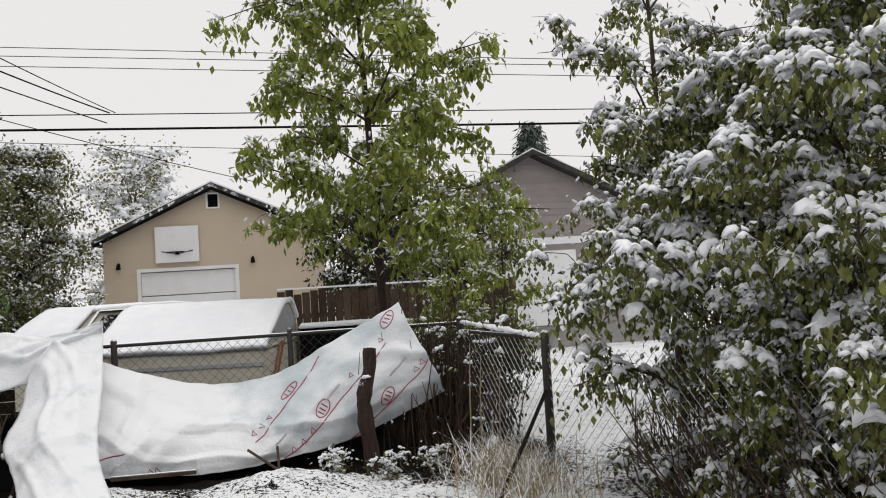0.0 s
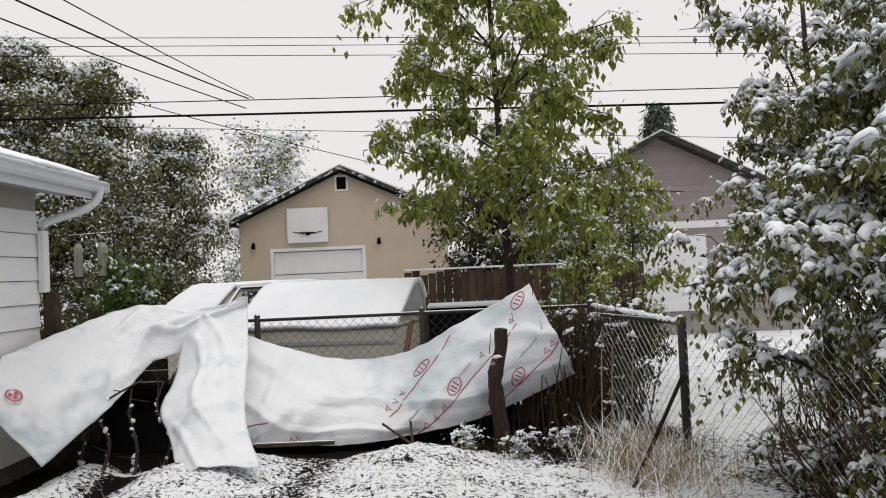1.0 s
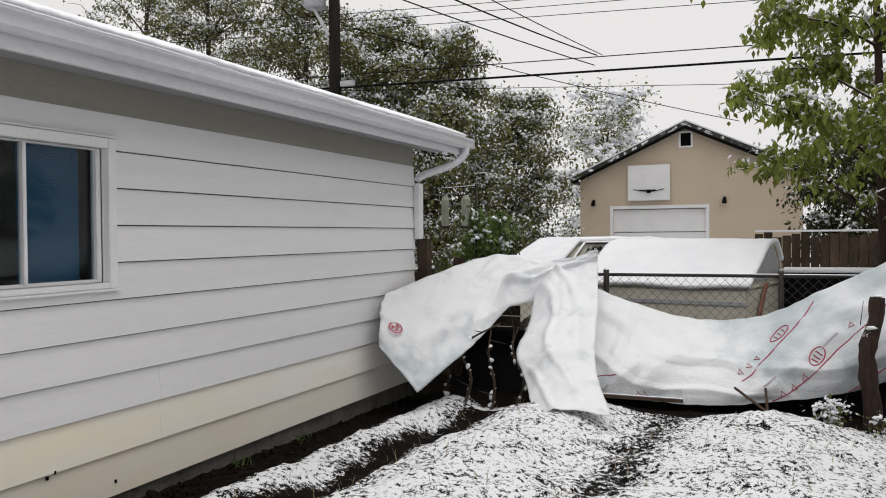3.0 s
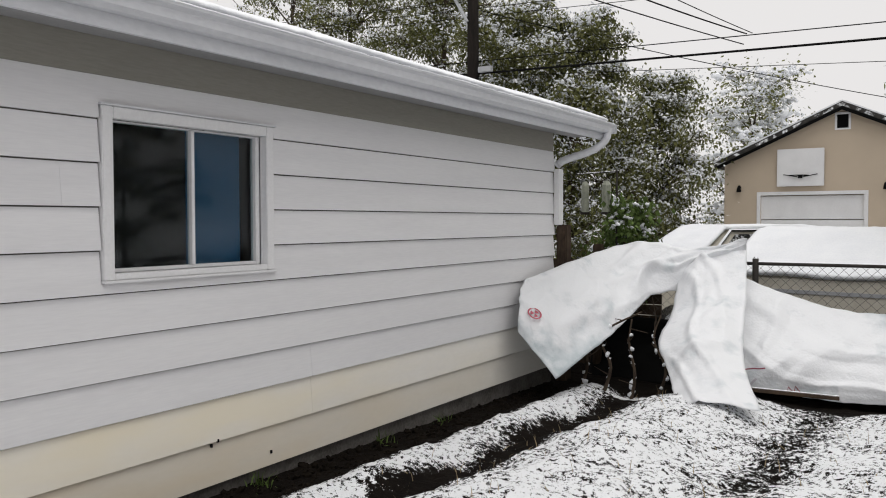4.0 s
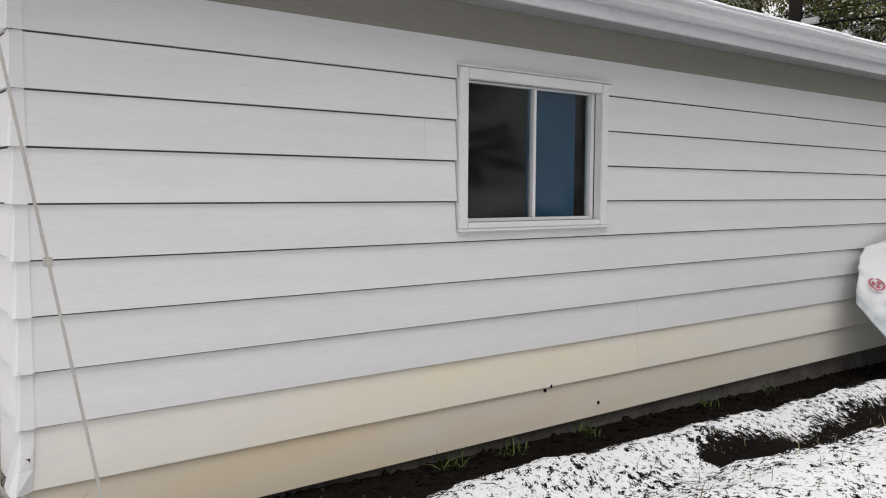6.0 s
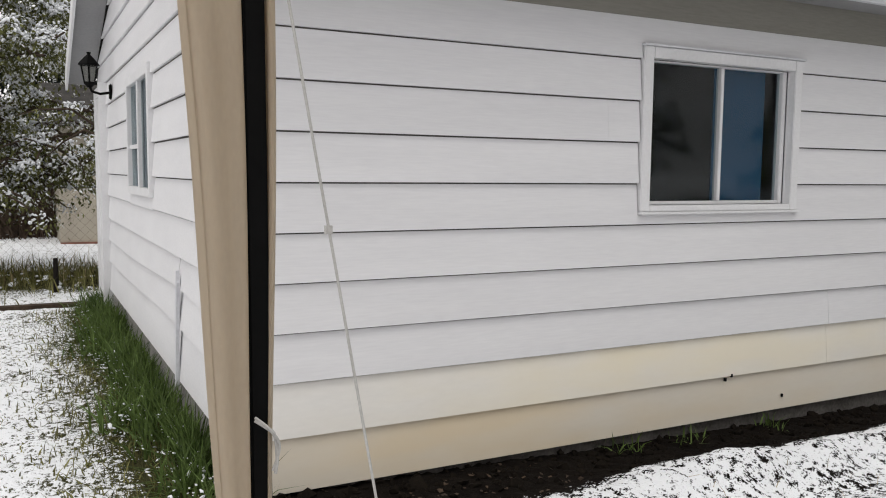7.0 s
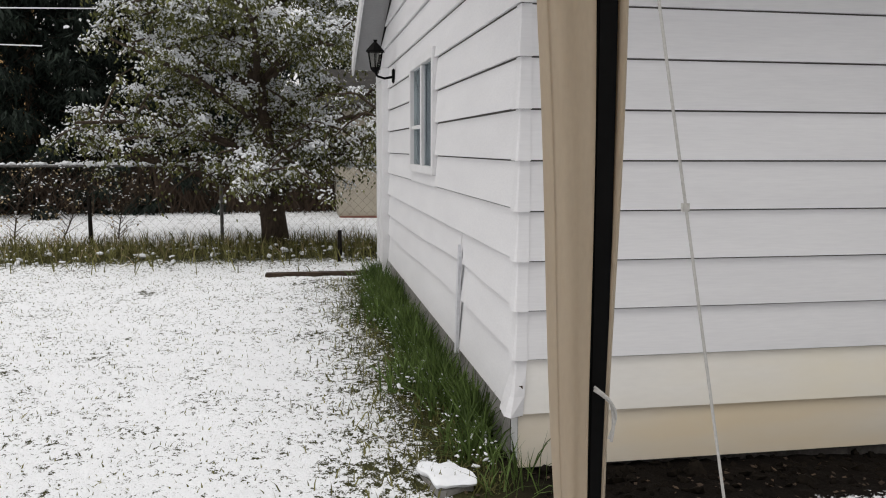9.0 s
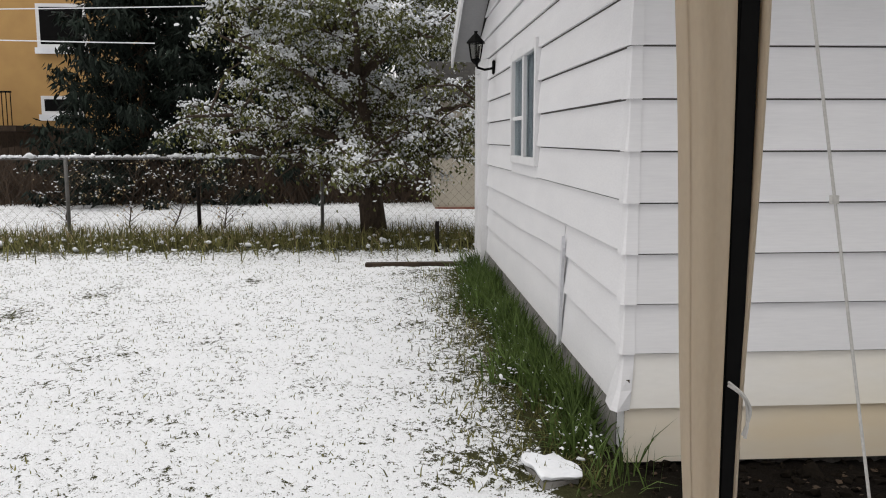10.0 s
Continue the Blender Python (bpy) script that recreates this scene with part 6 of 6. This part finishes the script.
def spruce(name, label, base, height, reach, seed, snow_n=0, needles=None):
    rng = np.random.default_rng(seed)
    t = thing(name, base, label, "tree")
    part("trunk", tube(bmesh.new(), [(0, 0, 0), (0, 0, height)], [0.16, 0.02], 8), BARK, t)
    bm = bmesh.new()
    pts = []
    n = int(height * 16)
    for i in range(n):
        f = i / n
        z = 0.3 + (height - 0.3) * f
        a = i * 2.4 + rng.uniform(-0.3, 0.3)
        r = reach * (1 - f) ** 0.8 * rng.uniform(0.75, 1.1)
        e = np.array([math.cos(a) * r, math.sin(a) * r, z - 0.22 * r])
        br = spline([(0, 0, z), e * [0.5, 0.5, 1] + [0, 0, -0.02], e + [0, 0, 0.05 * r]], 9)
        tube(bm, br, list(np.linspace(0.02, 0.006, 9)), 4, cap=False)
        for q in br[2:]:
            pts.extend(q + rng.normal(0, 0.13, (30, 3)) * [1, 1, 0.6])
    part("branchwork", bm, BARK, t)
    pts = np.array(pts)
    v, f = leaf_mesh(pts, 0.28, 0.7, rng, 0.35, 0.13, flat=True)
    tagged(array_part("crown", v, f, needles or NEEDLE, t), kind="stuff")
    if snow_n:
        v, f = clump_mesh(pts[rng.integers(0, len(pts), snow_n)] + [0, 0, 0.05], 0.07, rng)
        tagged(array_part("snow_load", v, f, SNOW, t), kind="stuff")
spruce("spruce", "grey-green spruce top with sparse tiers, paled for haze, beyond the taupe house", (11.3, 27, -0.3), 7.0, 1.7, 90, 300, NEEDLE_HAZE)
spruce("spruce", "large dark spruce with hanging boughs", (-17.5, -7.2, -0.3), 9.0, 3.0, 91, 40)
spruce("spruce", "large dark spruce with hanging boughs", (-19.0, -3.2, -0.3), 10.0, 3.2, 92, 40)
spruce("spruce", "large dark spruce with hanging boughs", (-19.5, 0.8, -0.3), 9.0, 3.0, 93, 40)
spruce("spruce", "large dark spruce with hanging boughs", (-21.0, -5.6, -0.3), 11.0, 3.4, 94, 40)

bf2 = thing("board_fence", (5.9, 15.2, -0.3), "dark weathered board fence between two garages", "fence")
for i in range(-6, 24):
    part("board", block(-1.75 + 0.15 * i, -1.61 + 0.15 * i, -0.015, 0.015, 0, 1.75 + 0.03 * (i % 4)), WOOD, bf2)
part("rail", block(-2.65, 1.85, 0.016, 0.06, 1.3, 1.39), WOOD, bf2)
part("snow_line", block(-2.65, 1.85, -0.03, 0.03, 1.842, 1.875, 0.01), SNOW, bf2)

# ---- utility pole and wires ----
pole = thing("utility_pole", (-5.14, 15.0, -0.3), "dark wooden utility pole with a transformer and guard pipe", "utility pole")
part("mast", tube(bmesh.new(), [(0, 0, 0), (0, 0, 9.2)], [0.15, 0.11], 14), POLE_WOOD, pole, smooth=True)
part("transformer", tube(bmesh.new(), [(-0.42, -0.1, 6.72), (-0.42, -0.1, 6.77), (-0.42, -0.1, 7.6)], [0.2, 0.24, 0.24], 18), GREY_METAL, pole, smooth=True)
part("stand_off_pipe", tube(bmesh.new(), [(-0.75, -0.2, 7.3), (-0.05, -0.16, 6.1)], 0.035, 8), GREY_METAL, pole)
part("cable_box", block(0.2, 0.52, -0.15, -0.05, 5.0, 5.12, 0.01), GREY_METAL, pole)
part("cross_arm", block(-0.9, 0.9, -0.2, -0.1, 8.5, 8.62), POLE_WOOD, pole)
def wires(spec):
    for a, b, sag, r, lab in spec:
        a, b = Vector(a), Vector(b)
        pts = [a.lerp(b, i / 24) - Vector((0, 0, 4 * sag * (i / 24) * (1 - i / 24))) for i in range(25)]
        t = thing("overhead_wire", tuple(a), lab, "cable", "overhead wires")
        part("strand", tube(bmesh.new(), [p - a for p in pts], r, 5), BLACK, t)
def run(x0, z0, x1, z1, r, lab, sag=0.06):
    """A wire in the alley's line that passes two heights, carried on to both sides."""
    k = (z1 - z0) / (x1 - x0)
    return ((-24, 15, z0 + k * (-24 - x0)), (24, 15, z0 + k * (24 - x0)), sag, r, lab)
WIRES = [run(-3.47, 4.73, 2.3, 4.61, 0.022, "thick black communication cable"), run(-4.89, 5.02, 4.15, 4.84, 0.010, "thin black overhead cable"),
         run(-4.6, 6.30, 7.3, 5.79, 0.007, "thin overhead power wire"), run(-4.6, 6.13, 7.28, 5.67, 0.007, "thin overhead power wire"),
         run(-4.47, 5.95, 7.26, 5.47, 0.007, "thin overhead power wire"), run(0.0, 4.39, 3.9, 4.15, 0.006, "thin overhead service cable"),
         ((-5.0, 15, 6.05), (2.63, 21.95, 4.38), 0.10, 0.010, "thin sagging service cable"),
         ((0.45, 15, 4.70), (-3.2, 3.0, 5.2), 0.12, 0.010, "thin black service drop cable"), ((0.5, 15, 4.88), (-2.0, 3.0, 5.1), 0.15, 0.012, "thin black service drop cable"),
         ((0.6, 15, 4.88), (-1.0, 3.0, 4.95), 0.10, 0.008, "thin black service drop cable")]
wires(WIRES)
for a, b in (((-14, -15, 4.00), (-14, -4.4, 4.17)), ((-14, -15, 3.62), (-14, -5.9, 3.41))):
    t = thing("yard_wire", a, "wire furred with snow across the back yard", "cable", "yard wires")
    a, b = Vector(a), Vector(b)
    part("strand", tube(bmesh.new(), [a.lerp(b, i / 12) - a - Vector((0, 0, 0.12 * (i / 12) * (1 - i / 12))) for i in range(13)], 0.013, 5), SNOW, t)

# ---- plain unseen wall added behind the camera, closing the yard and darkening reflections ----
hw = thing("unseen_wall", (8.2, -6, -0.2), "plain unseen taupe wall added to close the yard", "wall", kind="structure")
part("wall", block(0, 0.3, -8, 7.2, 0, 5.2), GREY_SIDING, hw)

# ---- back of the yard ----
chain_fence("chain_link_fence", (-10.8, 3.0), (-9.8, -9.5), 1.15, ((0.0, 0.03), (0.42, 0.03), (0.745, 0.03), (1.0, 0.03)), "tall chain-link fence with snow on its top rail", cell=0.075, wire_r=0.0022, post_h=0.0, steel=GALVANISED)
cap = thing("rail_snow", (-10.8, 3.0, 1.17), "line of snow on the fence rail", "snow", kind="stuff")
rng = np.random.default_rng(8)
s = rng.uniform(0, 1, 700)
v, f = clump_mesh(np.stack([s * 1.0, s * -12.5, 0.012 + 0 * s], -1), 0.032, rng, flat=0.55)
array_part("snow_ridge", v, f, SNOW, cap, smooth=True)
for x, y, h in ((-7.5, -0.46, 0.42), (-9.6, -4.12, 0.80)):
    st = thing("stake", (x, y, ground_z(x, y).item()), "dark wooden stake in the long grass", "stake")
    part("shaft", tube(bmesh.new(), [(0, 0, -0.1), (0.02, 0, h)], [0.035, 0.028], 7), POLE_WOOD, st)
tufted("fruit_tree", "broad fruit tree with blossom-like snow along every twig", "tree", (-9.6, -1.35, -0.12), (-10.2, -1.9, 5.4), 0.22, 40, 3.1,
       3000, 28, 0.068, 0.10, 16, 0.042, FRUIT_LEAF, 95, wide=0.28, flat=True, snowy=0.85, crest=0.8, droop=0.7, rise=0.22, twigs=12, start=0.20, shape=lambda f: 1.05 - 0.45 * f)
plank = thing("edging_plank", (-6.3, -0.75, ground_z(-6.3, -0.75).item()), "brown timber edging lying at the lawn's end", "plank")
part("board", block(-0.08, 0.08, -0.65, 0.65, -0.02, 0.035, 0.01), WOOD, plank)
slab = thing("snowy_slab", (0.1, -0.36, ground_z(0.1, -0.36).item() + 0.0), "small slab with a cap of snow by the garage corner", "slab", rz=12)
part("stone", block(-0.13, 0.12, -0.08, 0.09, -0.02, 0.035, 0.01), CONCRETE, slab)
rng = np.random.default_rng(61)
top = block(-0.15, 0.13, -0.10, 0.10, 0.034, 0.052)
bmesh.ops.subdivide_edges(top, edges=top.edges[:], cuts=5, use_grid_fill=True)
bmesh.ops.smooth_vert(top, verts=top.verts, factor=0.5, use_axis_x=True, use_axis_y=True, use_axis_z=True)
for q in top.verts:
    q.co += Vector(noise.noise_vector(q.co * 9)) * Vector((0.05, 0.045, 0.010)) + Vector(noise.noise_vector(q.co * 30)) * 0.008
part("snow_top", top, SNOW, slab, smooth=True)

def orange_house():
    t = thing("orange_house", (-22, -16, -0.3), "orange stucco house with white windows and a black balcony rail", "house")
    part("wall", block(-6, 0, -6, 6.0, 0, 8), ORANGE, t)
    part("roof", prism(bmesh.new(), [(-6.6, 8), (0.6, 8), (-3, 10.5)], "y", -6.5, 6.3), SHINGLE, t)
    part("base_band", block(0.001, 0.06, -6, 6.0, 0, 2.1), WOOD, t, "dark lower storey")
    for y0, y1, z0, z1 in ((4.62, 5.85, 4.55, 5.62), (4.62, 5.62, 2.60, 2.95), (0.5, 2.0, 4.3, 5.6)):
        w = tagged(new("window"), "white-framed window")
        w.parent = t
        part("frame", block(0.001, 0.08, y0 - 0.1, y1 + 0.1, z0 - 0.1, z1 + 0.1), WHITE, w)
        part("pane", block(0.081, 0.085, y0, y1, z0, z1), BLACK, w)
        part("sill_snow", block(0.081, 0.16, y0 - 0.15, y1 + 0.15, z0 - 0.28, z0 - 0.1), SNOW, w)
    part("balcony_floor", block(0.06, 1.8, -2, 4.5, 2.0, 2.15), WOOD, t)
    rl = tagged(new("balcony_rail"), "black iron balcony rail")
    rl.parent = t
    part("hand_rail", block(1.7, 1.74, -2, 4.4, 3.05, 3.1), BLACK, rl)
    for i in range(54):
        part("baluster", block(1.71, 1.73, -2 + 0.12 * i, -1.98 + 0.12 * i, 2.15, 3.05), BLACK, rl)
orange_house()
shed = thing("pale_outbuilding", (-15, 2.2, -0.3), "pale stucco outbuilding behind the back fence", "shed")
part("wall", block(-3, 0, -2.3, 4, 0, 2.6), BEIGE, shed)
part("base", block(0.001, 0.05, -2.3, 4, 0, 0.22), RUST, shed)
part("roof", prism(bmesh.new(), [(-3.3, 2.6), (0.3, 2.6), (-1.5, 3.6)], "y", -2.6, 4.3), SHINGLE, shed)
hedge = thing("dark_hedge", (-17.2, -5, -0.2), "bare brown hedge of twigs behind the back fence", "hedge", kind="stuff")
rng = np.random.default_rng(12)
bm = bmesh.new()
for i in range(2600):
    y = rng.uniform(-7, 6)
    x = rng.normal(0, 0.35)
    p = np.array([x, y, 0.0])
    q = p + [rng.normal(0, 0.2), rng.normal(0, 0.35), rng.uniform(0.6, 1.4)]
    tube(bm, [tuple(p), tuple((p + q) / 2 + rng.normal(0, 0.06, 3)), tuple(q)], [0.014, 0.01, 0.004], 3, cap=False)
part("twigs", bm, WOOD, hedge)

for j, (x, y, h) in enumerate(((-10.9, -4.9, 0.9), (-11.1, -5.7, 1.0), (-10.9, -4.0, 0.7), (-11.4, -6.9, 0.9))):
    tree("bramble", "bare arching bramble stems crusted with snow", (x, y, -0.15), (x, y + 0.2, h), 0.015, 26, 0.75, 120, 0.05, 110, 0.007, STRAW, 170 + j, "shrub", snow_spread=0.008,
         cluster=0.05, rise=0.5, twigs=6, start=0.02, bits=5)
vs = thing("verge_snow", (-8.9, -3, -0.1), "crumbs of snow caught in the rank grass", "snow", kind="stuff")
rng = np.random.default_rng(44)
v, f = clump_mesh(np.stack([rng.normal(0, 0.7, 700), rng.uniform(-6, 5.5, 700), np.abs(rng.normal(0.04, 0.06, 700))], -1), 0.028, rng)
array_part("snow_crumbs", v, f, SNOW, vs, smooth=True)
# Boards added as dark backing, closing the bright gaps in the hedge.
bf = thing("board_fence", (-18.3, -4, -0.3), "dark brown board backing added behind the hedge", "fence")
for i in range(90):
    part("board", block(-0.02, 0.02, -8 + 0.16 * i, -7.855 + 0.16 * i, 0.0, 1.55 + 0.02 * (i % 3)), WOOD, bf)

# ---- grasses ----
rng = np.random.default_rng(30)
n = 17000
blades("lawn_grass", "grass tips poking through the snow", "grass", rng.uniform(-7.3, 3.4, n), rng.uniform(-6.2, -0.35, n), 0.032, VERGE, 31, width=0.004, lean=1.0)
tx = rng.uniform(-5.9, 0.0, 210)
ty = -0.06 - np.abs(rng.normal(0, 0.13, 210)) * (1 + 0.4 * np.sin(3 * tx))
own = rng.integers(0, 210, 5200)
blades("edge_grass", "long green grass in tufts along the garage footing", "grass", np.minimum(tx[own] + rng.normal(0, 0.045, 5200), 0.05), np.minimum(ty[own] + rng.normal(0, 0.04, 5200), -0.035), 0.27, GRASS, 32, width=0.0062, lean=0.75)
n = 5200
x, y = rng.uniform(-6.0, 0.25, n), -0.10 - np.abs(rng.normal(0, 0.30, n))
blades("fringe_grass", "short yellow-green grass between the tufts and the snow", "grass", x, y, 0.075, VERGE, 37, width=0.0045, lean=0.9)
rng2 = np.random.default_rng(38)
gs = thing("grass_snow", (-2.9, -0.3, 0), "crumbs of snow caught on the long grass", "snow", kind="stuff")
x, y = rng2.uniform(-3.0, 3.0, 900), -np.abs(rng2.normal(0.12, 0.16, 900)) + 0.22
v, f = clump_mesh(np.stack([x, y, ground_z(x - 2.9, y - 0.3) + rng2.uniform(0.02, 0.13, 900)], -1), 0.005, rng2, flat=0.5, stretch=2.0)
array_part("snow_crumbs", v, f, SNOW, gs, smooth=True)
n = 9000
blades("verge_grass", "rank grass along the back fence", "grass", rng.normal(-8.9, 0.75, n), rng.uniform(-9, 2.5, n), 0.27, VERGE, 33, width=0.007, lean=1.0)
n = 1100
blades("dry_grass", "dry straw-coloured grass in the verge", "grass", rng.normal(-9.1, 0.6, n), rng.uniform(-9, 2.5, n), 0.36, STRAW, 34, width=0.005, lean=1.1)
n = 2600
blades("dry_clump", "snow-dusted clump of dry straw by the fence post", "grass", rng.normal(5.66, 0.24, n), rng.normal(6.8, 0.5, n), 0.40, snowed(STRAW.copy(), 0.2, 30), 35, width=0.004, lean=1.5)
rng = np.random.default_rng(70)
n = 900
x, y = np.abs(rng.normal(0.18, 0.13, n)), rng.uniform(0.05, 7.6, n)
cl = thing("soil_clods", (0, 0, 0), "dark damp clods of soil along the garage", "soil", kind="stuff")
v, f = clump_mesh(np.stack([x, y, ground_z(x, y)], -1), 0.018, rng, flat=0.8)
array_part("clods", v, f, material("dark_soil", (0.014, 0.011, 0.008), (0.006, 0.005, 0.004), rough=0.95, bump=0.3, spec=0.06), cl)
n = 140
x, y = rng.uniform(0.03, 0.7, n), rng.uniform(-0.3, 1.6, n)
v, f = leaf_mesh(np.stack([x, y, ground_z(x, y) + 0.008], -1), 0.03, 0.0, rng, 0.25)
lt = thing("leaf_litter", (0, 0, 0), "brown fallen leaves on the soil by the corner", "leaves", kind="stuff")
array_part("leaves", v, f, material("brown_dead_leaves", (0.075, 0.048, 0.028), (0.035, 0.022, 0.014), rough=0.8, bump=0, island=0.5), lt)
n = 60
blades("corner_weeds", "thin green weeds at the garage corner", "grass", rng.uniform(0.02, 0.35, n), rng.normal(-0.08, 0.10, n), 0.24, GRASS, 71, width=0.004, lean=0.6)
n = 110
y = np.concatenate([rng.normal(c, 0.06, n // 5) for c in (2.15, 2.62, 3.3, 4.6, 5.5)])
blades("wall_weeds", "small weeds sprouting along the garage footing", "grass", np.abs(rng.normal(0.09, 0.05, len(y))), y, 0.11, GRASS, 72, width=0.006, lean=0.8)
n = 420
blades("garden_stalks", "dry stalks sticking out of the garden snow", "grass", rng.uniform(0.7, 5.6, n), rng.uniform(2.0, 7.5, n), 0.10, STRAW, 73, width=0.003, lean=0.7)
